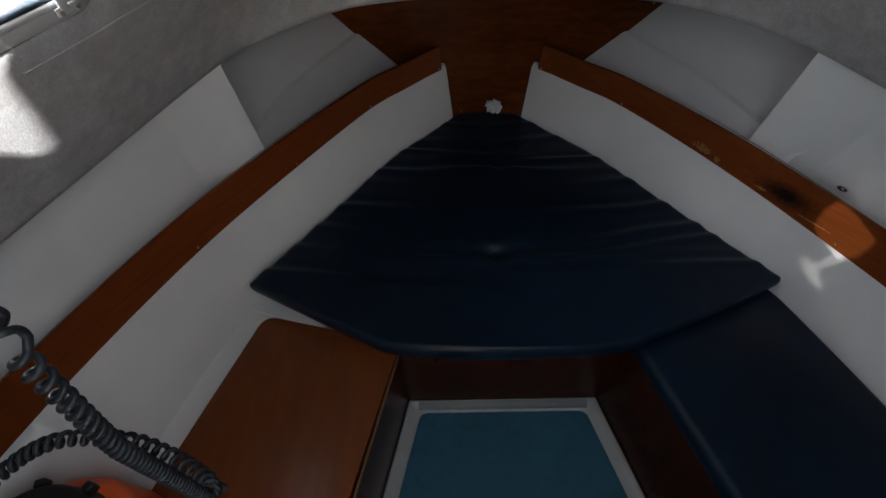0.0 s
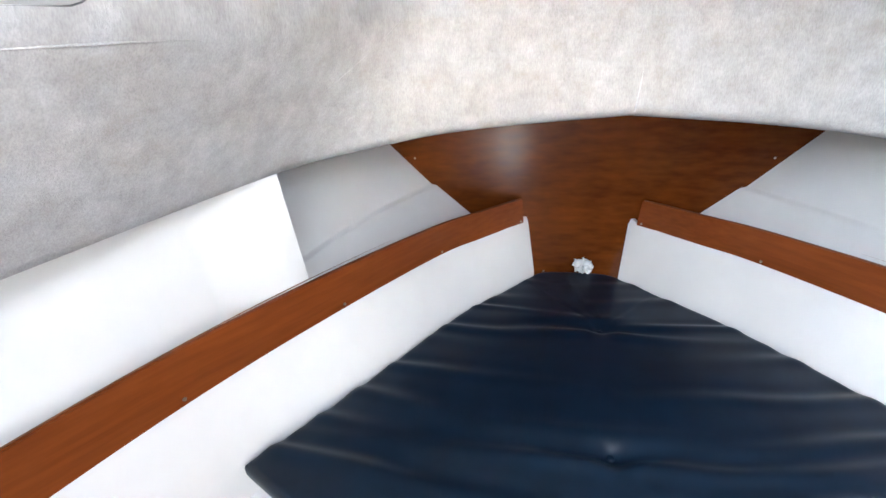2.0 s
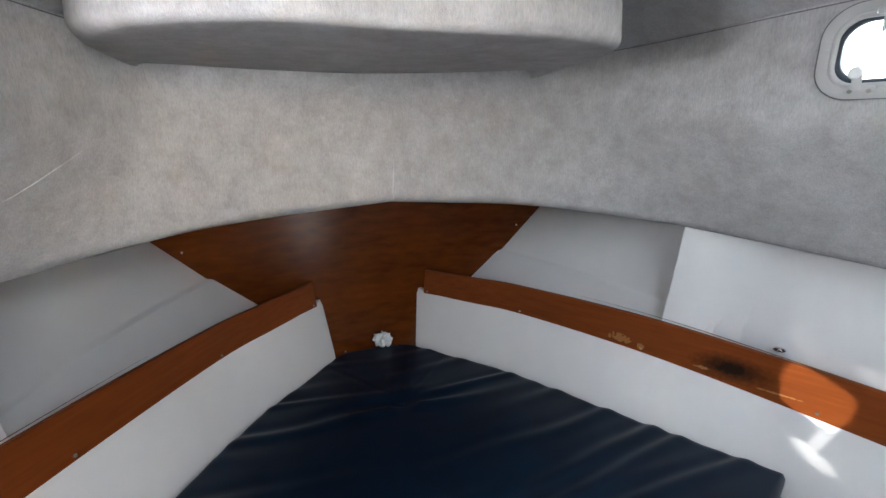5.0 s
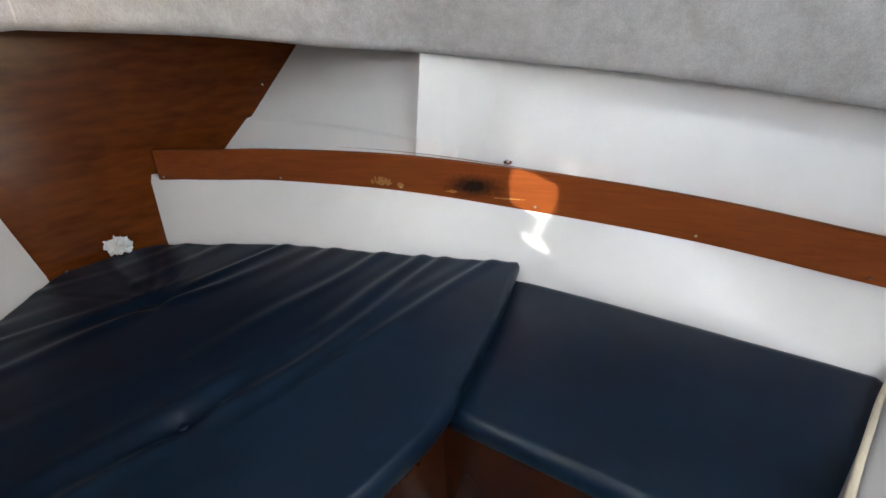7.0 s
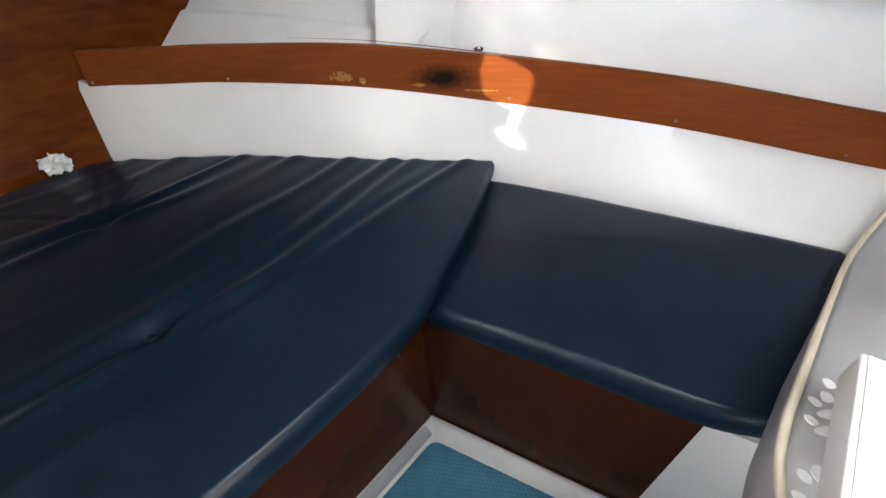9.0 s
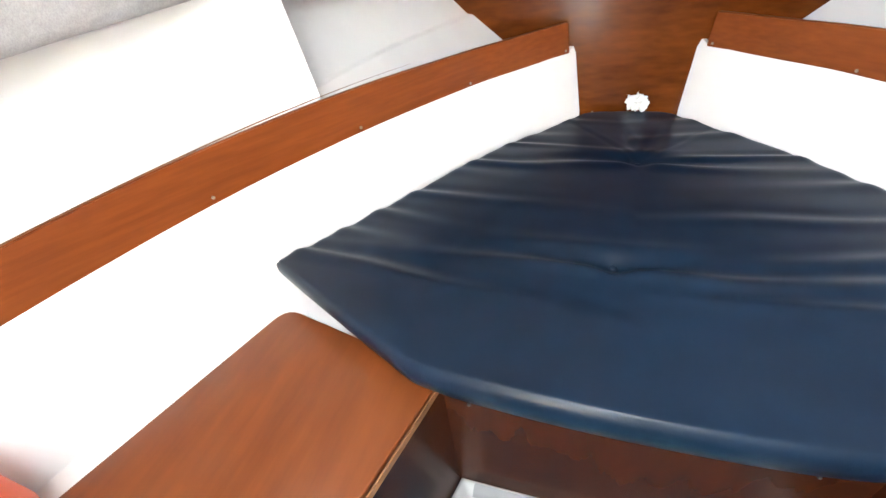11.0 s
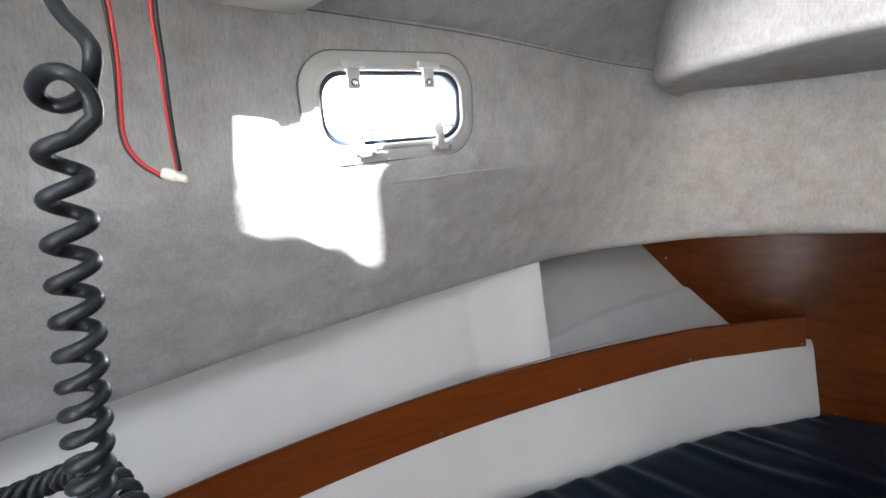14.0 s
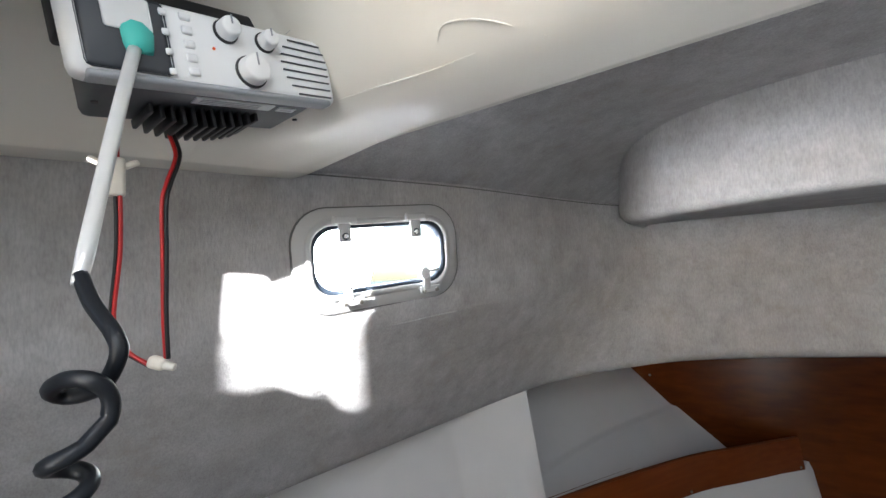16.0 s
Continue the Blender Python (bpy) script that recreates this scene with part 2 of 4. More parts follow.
# ---- builders ----
def part(name, bm, material, parent=None, label="", smooth=True, sharp=1.0):
    """Links a bmesh, given in world metres, as one mesh under a thing or a part."""
    mesh = bpy.data.meshes.new(name)
    if smooth is not None:
        for f in bm.faces:
            f.smooth = smooth
        for e in bm.edges:
            if len(e.link_faces) == 2 and e.calc_face_angle(0) > sharp:
                e.smooth = False
    base = Vector((0, 0, 0))
    up = parent
    while up is not None:
        base += up.location
        up = up.parent
    bmesh.ops.translate(bm, verts=bm.verts, vec=-base)
    bm.to_mesh(mesh)
    bm.free()
    mesh.materials.append(material)
    ob = new(name, mesh)
    ob.parent = parent
    if label:
        tagged(ob, label)
    return ob


def thing(name, at, label, category, group="", kind=""):
    ob = new(name)
    ob.location = at
    ob.empty_display_size = 0.05
    return tagged(ob, label, category, group, kind)


def curve(points, n):
    """n + 1 points on a Catmull-Rom curve through the points, evenly spaced along it."""
    p = [Vector(q) for q in points]
    p = [p[0] * 2 - p[1], *p, p[-1] * 2 - p[-2]]
    fine = []
    for i in range(1, len(p) - 2):
        a, b, c, d = p[i - 1:i + 3]
        for k in range(24):
            t = k / 24
            fine.append(0.5 * (2 * b + (c - a) * t + (2 * a - 5 * b + 4 * c - d) * t * t + (3 * b - a - 3 * c + d) * t ** 3))
    fine.append(p[-2])
    run = [0.0]
    for a, b in zip(fine, fine[1:]):
        run.append(run[-1] + (b - a).length)
    out, j = [], 0
    for k in range(n + 1):
        s = run[-1] * k / n
        while j < len(run) - 2 and run[j + 1] < s:
            j += 1
        f = (s - run[j]) / max(1e-9, run[j + 1] - run[j])
        out.append(fine[j].lerp(fine[j + 1], min(1, max(0, f))))
    return out


def grid(rows, closed=False):
    """A bmesh sheet through rows of points."""
    bm = bmesh.new()
    vs = [[bm.verts.new(p) for p in row] for row in rows]
    for a, b in zip(vs, vs[1:]):
        m = len(a)
        for i in range(m if closed else m - 1):
            j = (i + 1) % m
            bm.faces.new((a[i], a[j], b[j], b[i]))
    return bm


def solid(rows, offset):
    """A closed sheet: rows of points and the same rows moved by offset(point) or by a vector."""
    shift = offset if callable(offset) else (lambda p: Vector(offset))
    bm = bmesh.new()
    f = [[bm.verts.new(p) for p in row] for row in rows]
    g = [[bm.verts.new(Vector(p) + shift(Vector(p))) for p in row] for row in rows]
    R, C = len(rows), len(rows[0])
    for r in range(R - 1):
        for c in range(C - 1):
            bm.faces.new((f[r][c], f[r][c + 1], f[r + 1][c + 1], f[r + 1][c]))
            bm.faces.new((g[r][c], g[r + 1][c], g[r + 1][c + 1], g[r][c + 1]))
    for r in range(R - 1):
        for c, a, b in ((0, f, g), (C - 1, g, f)):
            bm.faces.new((a[r][c], a[r + 1][c], b[r + 1][c], b[r][c]))
    for c in range(C - 1):
        for r, a, b in ((0, g, f), (R - 1, f, g)):
            bm.faces.new((a[r][c], a[r][c + 1], b[r][c + 1], b[r][c]))
    bmesh.ops.recalc_face_normals(bm, faces=bm.faces)
    return bm


def tube(points, radius, sides=8, cap=True):
    """A round rod along points; radius may be a list."""
    pts = [Vector(p) for p in points]
    rad = radius if isinstance(radius, (list, tuple)) else [radius] * len(pts)
    bm = bmesh.new()
    rings, up = [], None
    for i, p in enumerate(pts):
        d = (pts[min(i + 1, len(pts) - 1)] - pts[max(i - 1, 0)]).normalized()
        if up is None:
            up = d.orthogonal().normalized()
        up = (up - d * up.dot(d)).normalized()
        side = d.cross(up)
        rings.append([bm.verts.new(p + (up * math.cos(a) + side * math.sin(a)) * rad[i]) for a in (2 * math.pi * k / sides for k in range(sides))])
    for a, b in zip(rings, rings[1:]):
        for k in range(sides):
            bm.faces.new((a[k], a[(k + 1) % sides], b[(k + 1) % sides], b[k]))
    if cap:
        bm.faces.new(rings[0][::-1]), bm.faces.new(rings[-1])
    return bm


def frame_of(origin, x, z):
    """A matrix with its x and z axes near those given."""
    x = Vector(x).normalized()
    z = Vector(z)
    z = (z - x * z.dot(x)).normalized()
    y = z.cross(x)
    m = Matrix((x, y, z)).transposed().to_4x4()
    m.translation = Vector(origin)
    return m


def box(m, sx, sy, sz, r=0.0, seg=2):
    """A box of full sizes about the origin of m, edges rounded by r."""
    bm = bmesh.new()
    bmesh.ops.create_cube(bm, size=1.0)
    bmesh.ops.scale(bm, vec=(sx, sy, sz), verts=bm.verts)
    if r:
        bmesh.ops.bevel(bm, geom=bm.edges[:], offset=r, segments=seg, profile=0.5, affect="EDGES")
    bmesh.ops.transform(bm, matrix=m, verts=bm.verts)
    return bm


def rod(m, r0, r1, h, sides=24, r=0.0):
    """A cylinder or cone along z of m, from its origin up."""
    bm = bmesh.new()
    bmesh.ops.create_cone(bm, cap_ends=True, segments=sides, radius1=r0, radius2=r1, depth=h)
    bmesh.ops.translate(bm, verts=bm.verts, vec=(0, 0, h / 2))
    if r:
        rim = [e for e in bm.edges if abs(e.verts[0].co.z - e.verts[1].co.z) < 1e-6]
        bmesh.ops.bevel(bm, geom=rim, offset=r, segments=3, profile=0.5, affect="EDGES")
    bmesh.ops.transform(bm, matrix=m, verts=bm.verts)
    return bm


def round_rect(w, h, r, n=8):
    """Outline of a rounded rectangle, counter-clockwise."""
    out = []
    for cx, cy, a0 in ((w / 2 - r, h / 2 - r, 0), (-w / 2 + r, h / 2 - r, 90), (-w / 2 + r, -h / 2 + r, 180), (w / 2 - r, -h / 2 + r, 270)):
        out += [(cx + r * math.cos(radians(a0 + 90 * k / n)), cy + r * math.sin(radians(a0 + 90 * k / n))) for k in range(n + 1)]
    return out


def slab(outline, z0, z1, r=0.01, crown=0.0):
    """A prism on a plan outline, given counter-clockwise, with rounded rims."""
    pts = [Vector((x, y)) for x, y in outline]
    mid = sum(pts, Vector((0, 0))) / len(pts)
    n = len(pts)
    inn = []
    for i, p in enumerate(pts):
        a, b = (p - pts[i - 1]).normalized(), (pts[(i + 1) % n] - p).normalized()
        t = (a + b).normalized()
        inn.append(Vector((-t.y, t.x)))
    rings = []
    for k in range(5):
        a = radians(90 * k / 4)
        rings.append([(*(p + i * r * (1 - math.sin(a))), z0 + r * (1 - math.cos(a))) for p, i in zip(pts, inn)])
    for k in range(5):
        a = radians(90 * k / 4)
        rings.append([(*(p + i * r * (1 - math.cos(a))), z1 - r * (1 - math.sin(a))) for p, i in zip(pts, inn)])
    for f in (0.85, 0.6, 0.3):
        rings.append([(*(mid + (p + i * r - mid) * f), z1 + crown * (1 - f * f)) for p, i in zip(pts, inn)])
    bm = grid(rings, closed=True)
    bm.verts.ensure_lookup_table()
    bm.faces.new([bm.verts[k] for k in range(n)][::-1])
    bm.faces.new([bm.verts[(len(rings) - 1) * n + k] for k in range(n)])
    bmesh.ops.recalc_face_normals(bm, faces=bm.faces)
    return bm


def mirror(p, side):
    return Vector((p[0] * side, p[1], p[2]))


# ---- plan of the cabin, starboard half; x to starboard, y to the bow ----
FIDDLE = [(0.222, 0.062, 0.79), (0.252, 0.030, 0.79), (0.400, -0.120, 0.782), (0.541, -0.278, 0.776), (0.767, -0.680, 0.773), (0.989, -1.060, 0.739), (1.194, -1.470, 0.693), (1.355, -1.85, 0.636), (1.52, -2.25, 0.58), (1.68, -2.72, 0.52)]
LINER = [(0.174, 0.003, 0.57), (0.33, -0.17, 0.57), (0.475, -0.34, 0.57), (0.69, -0.69, 0.57), (0.925, -1.048, 0.55), (1.05, -1.42, 0.50), (1.16, -1.85, 0.46), (1.29, -2.25, 0.42), (1.41, -2.72, 0.40)]
EDGE = [(0.0, -0.515, 1.28), (0.31, -0.50, 1.255), (0.50, -0.49, 1.232), (0.64, -0.53, 1.208), (0.75, -0.62, 1.193), (0.846, -0.765, 1.178), (1.01, -1.225, 1.138), (1.10, -1.459, 1.111), (1.175, -1.67, 1.08), (1.26, -1.9, 1.045), (1.40, -2.3, 0.99), (1.55, -2.78, 0.94)]
TOP = [(0.0, -0.435, 1.69), (0.30, -0.44, 1.69), (0.48, -0.465, 1.685), (0.57, -0.52, 1.68), (0.62, -0.62, 1.68), (0.68, -0.80, 1.68), (0.768, -1.152, 1.68), (0.862, -1.411, 1.68), (0.93, -1.60, 1.675), (1.03, -1.87, 1.67), (1.19, -2.3, 1.665), (1.37, -2.78, 1.66)]
Y_AFT = -2.75


def wall_rows(side, n=230):
    """Cross-sections of the carpeted cabin side, from the rolled lower lip to the ceiling joint."""
    lo, hi = curve(EDGE, n), curve(TOP, n)
    out = []
    for j, (a, b) in enumerate(zip(lo, hi)):
        t = (lo[min(j + 1, n)] - lo[max(j - 1, 0)]).normalized()
        o = Vector((-t.y, t.x, 0))
        o = o if j == 0 or o.dot(Vector((a.x, a.y + 1.2, 0))) > 0 else -o
        o.normalize()
        if j == 0:
            o = Vector((0, 1, 0))
        side_on = min(1, max(0, (a.x - 0.45) / 0.5))
        side_on = side_on * side_on * (3 - 2 * side_on)
        amount = 0.080 * side_on
        row = []
        row.append(a + o * 0.95 + Vector((0, 0, 0.10)))
        row.append(a + o * 0.34 + Vector((0, 0, 0.03)))
        row.append(a + o * 0.10 + Vector((0, 0, 0.005)))
        row.append(a + o * 0.035 + Vector((0, 0, -0.002)))
        row.append(a + o * 0.012 + Vector((0, 0, 0.006)))
        row.append(a + Vector((0, 0, 0.024)))
        for k in range(1, 33):
            v = k / 32
            p = a.lerp(b, v) + Vector((0, 0, 0.024 * (1 - v)))
            bulge = amount * (v / 0.56 if v < 0.53 else (1 - v) / 0.44 if v > 0.59 else 0.955 - abs(v - 0.56) * 0.2) + (1 - side_on) * 0.010 * math.sin(math.pi * v)
            bulge += 0.003 * noise.noise(Vector((p.x * 4 * side, p.y * 4, p.z * 4)))
            row.append(p - o * bulge)
        row.append(b + Vector((0, 0, 0.05)))
        out.append([mirror(p, side) for p in row])
    return out


# ---- windows: centre on the cabin side, run of the long edge ----
def window_frame_at(side):
    y = -1.318 if side < 0 else -1.205
    u = Vector((0.342, 0.940, 0.075)) if side < 0 else Vector((0.342, -0.940, -0.03))
    x = 0.80 + (-1.24 - y) * 0.364
    n = Vector((0.94, -0.342, -0.10)) if side < 0 else Vector((-0.94, -0.342, -0.10))
    return frame_of((side * (x + 0.0), y, 1.550 if side < 0 else 1.585), u, n)


WIN_W, WIN_H = 0.305, 0.168


def cut_window(bm, m, w, h):
    inv = m.inverted()
    dead = []
    for f in bm.faces:
        c = inv @ f.calc_center_median()
        if abs(c.x) < w / 2 and abs(c.y) < h / 2 and abs(c.z) < 0.2:
            dead.append(f)
    bmesh.ops.delete(bm, geom=dead, context="FACES")


# ---- carpeted cabin sides, front and ceiling ----
for side, word in ((-1, "port"), (1, "starboard")):
    bm = grid(wall_rows(side))
    cut_window(bm, window_frame_at(side), WIN_W - 0.045, WIN_H - 0.045)
    bmesh.ops.recalc_face_normals(bm, faces=bm.faces)
    ob = part("wall_" + word, bm, M_CARPET)
    tagged(ob, "grey felt carpet lining on the curved cabin side", "wall", kind="structure")
    sheet = wall_rows(side)
    fold = [row[5 + 18] for row in sheet[78:(215 if side > 0 else 132):2]]
    if side > 0:
        part("fold", tube([p + Vector((side * 0.0008, 0, 0)) for p in fold], [(0.0026 if side > 0 else 0.0014) * math.sin(math.pi * (0.05 + 0.9 * k / (len(fold) - 1))) for k in range(len(fold))], 6), M_CARPET, ob)
    else:
        for run, r in (([(-0.852, -1.318, 1.428), (-0.832, -1.268, 1.4325), (-0.8065, -1.2016, 1.4386), (-0.781, -1.1256, 1.445), (-0.759, -1.0525, 1.449)], 0.0022),
                       ([(-0.5614, -0.5233, 1.536), (-0.606, -0.582, 1.479), (-0.667, -0.661, 1.413), (-0.727, -0.7245, 1.359), (-0.763, -0.776, 1.3315)], 0.0016)):
            p = curve(run, 30)
            part("fold", tube(p, [r * math.sin(math.pi * (0.04 + 0.92 * k / 30)) for k in range(31)], 6), M_CARPET, ob)
    # dark line painted in for the shade along the ceiling joint
    seam = [row[5 + 32] for row in sheet[44:215:2]]
    part("joint", tube([p + Vector((side * 0.0006, 0, -0.002)) for p in seam], 0.0015, 6), M_SHADE_LINE, ob, "dark line drawn for the shade in the ceiling joint")


def ceiling_z(x, w):
    return 1.68 + 0.095 * (1 - min(1, abs(x) / w) ** 6)


top = curve(TOP, 120)
# forward part of the ceiling over the bulge
ys = [-0.42 - 0.03 * k for k in range(40)]
def half_width(y):
    best = 0.3
    for a, b in zip(top, top[1:]):
        if a.y >= y > b.y and a.x > 0.2:
            best = a.x + (b.x - a.x) * (a.y - y) / max(1e-6, a.y - b.y)
    return best
bm = grid([[Vector((half_width(y) * 1.05 * k / 48, y, ceiling_z(half_width(y) * 1.05 * k / 48, half_width(y)))) for k in range(-48, 49)] for y in ys])
tagged(part("ceiling", bm, M_CARPET), "grey carpet lined cabin ceiling", "ceiling", kind="structure")

# ---- padded bulge under the foredeck hatch ----
def bulge():
    """A box with a rounded plan that hangs from the ceiling, its lower rim softly padded."""
    rows = []
    for k in range(141):
        a = math.pi * k / 140
        c, s = math.cos(a), math.sin(a)
        e = 0.57 if c > 0 else 0.64
        u, v = math.copysign(abs(c) ** e, c), abs(s) ** e
        x, y = -0.062 + 0.538 * u, -0.425 - 0.625 * v
        out = Vector((abs(u) ** 3 * math.copysign(1, u) / 0.538, -v ** 3 / 0.625, 0)).normalized()
        end = abs(u) ** 8
        r = 0.020 + 0.022 * end * (1.0 if u < 0 else 0.4)
        low = 1.598 + 0.016 * end + 0.010 * max(0, u)
        root = 1.627 + 0.012 * u * u + 0.016 * max(0, u)
        sag = 0.004 * noise.noise(Vector((x * 5, y * 5, 0.7)))
        p = Vector((x, y, 0))
        col = [p - out * (0.014 + 0.010 * (zz - low)) + Vector((0, 0, zz)) for zz in (2.0, 1.90, 1.82)]
        for q in (0.16, 0.12, 0.08, 0.055):
            col.append(p - out * 0.012 * (q / 0.16) ** 2 + Vector((0, 0, low + q + sag)))
        for b in range(7):
            w = radians(15 * b)
            col.append(p - out * r * (1 - math.cos(w)) + Vector((0, 0, low + r * (1 - math.sin(w)) + sag)))
        inner = col[-1]
        for f in (0.08, 0.2, 0.4, 0.6, 0.8, 1.0):
            col.append(Vector((inner.x, inner.y + (-0.41 - inner.y) * f, inner.z + (root - inner.z) * f - 0.006 * math.sin(math.pi * f))))
        rows.append(col)
    return grid(rows)


bm = bulge()
bmesh.ops.recalc_face_normals(bm, faces=bm.faces)
tagged(part("ceiling_bulge", bm, M_CARPET), "padded grey carpet bulge hanging below the ceiling", "ceiling bulge", kind="structure")

# ---- bow panel ----
edge = [(0.14, 0.45), (0.37, 0.70), (0.515, 0.83), (0.65, 0.942), (0.87, 1.15), (1.02, 1.30), (1.04, 1.36)]
rows = [[Vector((x * k / 12, 0.085, z)) for k in range(-12, 13)] for x, z in edge]
bm = solid(rows, (0, 0.015, 0))
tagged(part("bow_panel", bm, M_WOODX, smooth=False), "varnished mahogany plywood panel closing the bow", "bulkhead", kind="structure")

for x, z in ((-0.694, 1.055), (0.700, 1.057), (-0.127, 0.546)):
    part("panel_screw", rod(frame_of((x, 0.086, z), (1, 0, 0), (0, -1, 0)), 0.005, 0.004, 0.003, 12), M_CLEAT, bpy.data.objects["bow_panel"], "steel screw head")

# ---- hull sides behind the shelf, with the frame that stands proud ----
for side, word in ((-1, "port"), (1, "starboard")):
    cols = []
    # topside, chine step and lower hull panel, at the bow and at the frame
    bow_end = [(0.33, 0.70), (0.472, 0.826), (0.598, 0.934), (0.606, 0.940), (0.624, 0.943), (0.632, 0.950), (0.815, 1.128), (1.0, 1.31)]
    aft_end = [(0.86, 0.70), (0.90, 0.83), (0.916, 0.886), (0.921, 0.890), (0.930, 0.892), (0.937, 0.898), (1.02, 1.12), (1.10, 1.32)]
    for k in range(15):
        f = k / 14
        y = 0.085 - 0.885 * f
        cols.append([Vector((a[0] + (b[0] - a[0]) * f + 0.05 * math.sin(math.pi * min(1, f * 1.05)), y, a[1] + (b[1] - a[1]) * f)) for a, b in zip(bow_end, aft_end)])
    bm = grid([[mirror(p, side) for p in c] for c in cols])
    bmesh.ops.recalc_face_normals(bm, faces=bm.faces)
    ob = part("hull_forward_" + word, bm, M_GEL)
    tagged(ob, "white gelcoat hull side under the foredeck", "hull side", kind="structure")
    # inboard face of the frame, its splayed flank, then the hull running aft; foot and head of each line in plan
    d = -0.046 if side < 0 else 0.0
    plan = [((1.04, -0.70 + d), (1.12, -0.70 + d)), ((0.818, -0.690 + d), (0.850, -0.703 + d)), ((0.862, -0.768), (0.893, -0.743)) if side > 0 else ((0.849, -0.790), (0.880, -0.774)), ((1.018, -0.812), (1.035, -0.890)) if side > 0 else ((0.971, -0.892), (1.003, -0.920)),
            ((1.030, -0.930), (1.105, -1.000)) if side > 0 else ((1.040, -1.030), (1.090, -1.070)), ((1.13, -1.22), (1.26, -1.22)), ((1.33, -1.65), (1.45, -1.65)), ((1.55, -2.2), (1.67, -2.2)), ((1.75, -2.75), (1.87, -2.75))]
    cols = []
    for lo, hi in plan:
        cols.append([Vector((lo[0] + (hi[0] - lo[0]) * max(f, 0.0), lo[1] + (hi[1] - lo[1]) * max(f, 0.0), 0.87 + 0.30 * f)) for f in (-0.5, 0.0, 0.35, 0.7, 1.0, 1.12)])
    bm = grid([[mirror(p, side) for p in c] for c in cols])
    bmesh.ops.recalc_face_normals(bm, faces=bm.faces)
    bv = [e for e in bm.edges if len(e.link_faces) == 2 and e.calc_face_angle(0) > 0.25 and abs(e.verts[0].co.z - e.verts[1].co.z) > 0.02]
    bmesh.ops.bevel(bm, geom=bv, offset=0.007, segments=3, profile=0.5, affect="EDGES")
    ob = part("hull_aft_" + word, bm, M_GEL)
    tagged(ob, "white gelcoat hull moulding with a proud frame", "hull side", kind="structure")
    # shelf behind the trim board
    a = curve(FIDDLE, 40)
    rows = [[mirror(p + Vector((0.0, 0, -0.06)), side), mirror(p + Vector((0.35, 0.05, -0.05)), side)] for p in a]
    tagged(part("shelf_" + word, solid(rows, (0, 0, -0.02)), M_GEL), "white shelf along the hull side", "shelf", kind="structure")

# ---- liner boards and mahogany trim ----
SCREWS = [(0.248, 0.032, 0.80), (0.541, -0.278, 0.785), (0.767, -0.680, 0.785), (0.989, -1.060, 0.754), (1.194, -1.470, 0.710), (1.355, -1.85, 0.652)]
for side, word in ((-1, "port"), (1, "starboard")):
    own = [(0.233, 0.049, 0.79), *FIDDLE[1:]]
    own = [(x, y, z - side * 0.013 * min(1, max(0, (-0.5 - y) / 0.5))) for x, y, z in own]
    lo, hi = curve(LINER, 180), curve([(0.211, 0.095, 0.79), *own[1:]], 180)
    hi = [p + Vector((0, 0, 0.014 * min(1, max(0, (p.y - 0.056) / 0.016)))) for p in hi]
    rows = []
    for k in range(10):
        f = -0.7 + 1.7 * k / 9
        rows.append([mirror(a + (b - a) * f if f >= 0 else a + Vector((0.0, 0, f * 0.25)), side) for a, b in zip(lo, hi)])
    bm = solid(rows, lambda p: Vector((side * 0.012, 0.006, 0)))
    ob = part("liner_" + word, bm, M_GEL)
    tagged(ob, "white gelcoat liner board above the berth", "liner board", kind="structure")
    a = curve(own, 70)
    rows = []
    for f in (0.0, 0.15, 0.35, 0.6, 0.85, 1.0):
        rows.append([mirror(p + Vector((0.010 * f - 0.006, 0.0, -0.002 + (0.106 + 0.022 * min(1, max(0, (0.06 - p.y) / 1.2))) * f)), side) for p in a])
    bm = solid(rows, lambda p: Vector((side * 0.013, 0.007, 0)))
    bmesh.ops.bevel(bm, geom=[e for e in bm.edges if e.calc_face_angle(0) > 0.9], offset=0.0025, segments=2, affect="EDGES")
    t = thing("trim_board", mirror((0.767, -0.680, 0.773), side), "curved varnished mahogany trim board screwed on the liner", "trim board", "trim boards")
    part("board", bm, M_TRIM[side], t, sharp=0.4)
    rub = [mirror(p + Vector((0.0105, 0.004, 0.1275)), side) for p in a if -2.2 < p.y < -0.45]
    part("edge_line", tube(rub, [0.0015 * min(1, 0.15 + k / 12) for k in range(len(rub))], 6), M_EDGE, t, "pale worn top edge")
    for x, y, z in SCREWS:
        c = mirror((x - 0.006, y, z - side * 0.013 * min(1, max(0, (-0.5 - y) / 0.5))), side)
        part("screw", rod(frame_of(c, (0, 0, 1), Vector((-side * 0.82, -0.57, 0))), 0.0045, 0.0035, 0.003, 12), M_CLEAT, t, "small steel screw head")

# stitched joint down the middle of the front lining
joint = curve([(0.0, -0.518, 1.290), (0.010, -0.505, 1.38), (0.018, -0.489, 1.47), (0.030, -0.468, 1.56), (0.034, -0.452, 1.625)], 40)
bm = tube([p + Vector((0.002 * noise.noise(Vector((0, 0, p.z * 30))), 0.0020, 0)) for p in joint], 0.0024, 6)
part("joint", bm, M_THREAD, bpy.data.objects["wall_starboard"], "pale stitched joint")

# ---- berth bases, seat fronts and floor ----
SPLAY = 0.235
# forward berth board
bm = slab([(-0.95, -1.06), (-0.40, -1.232), (0.40, -1.232), (0.95, -1.06), (0.70, -0.6), (0.2, 0.06), (-0.2, 0.06), (-0.70, -0.6)], 0.40, 0.438, 0.004)
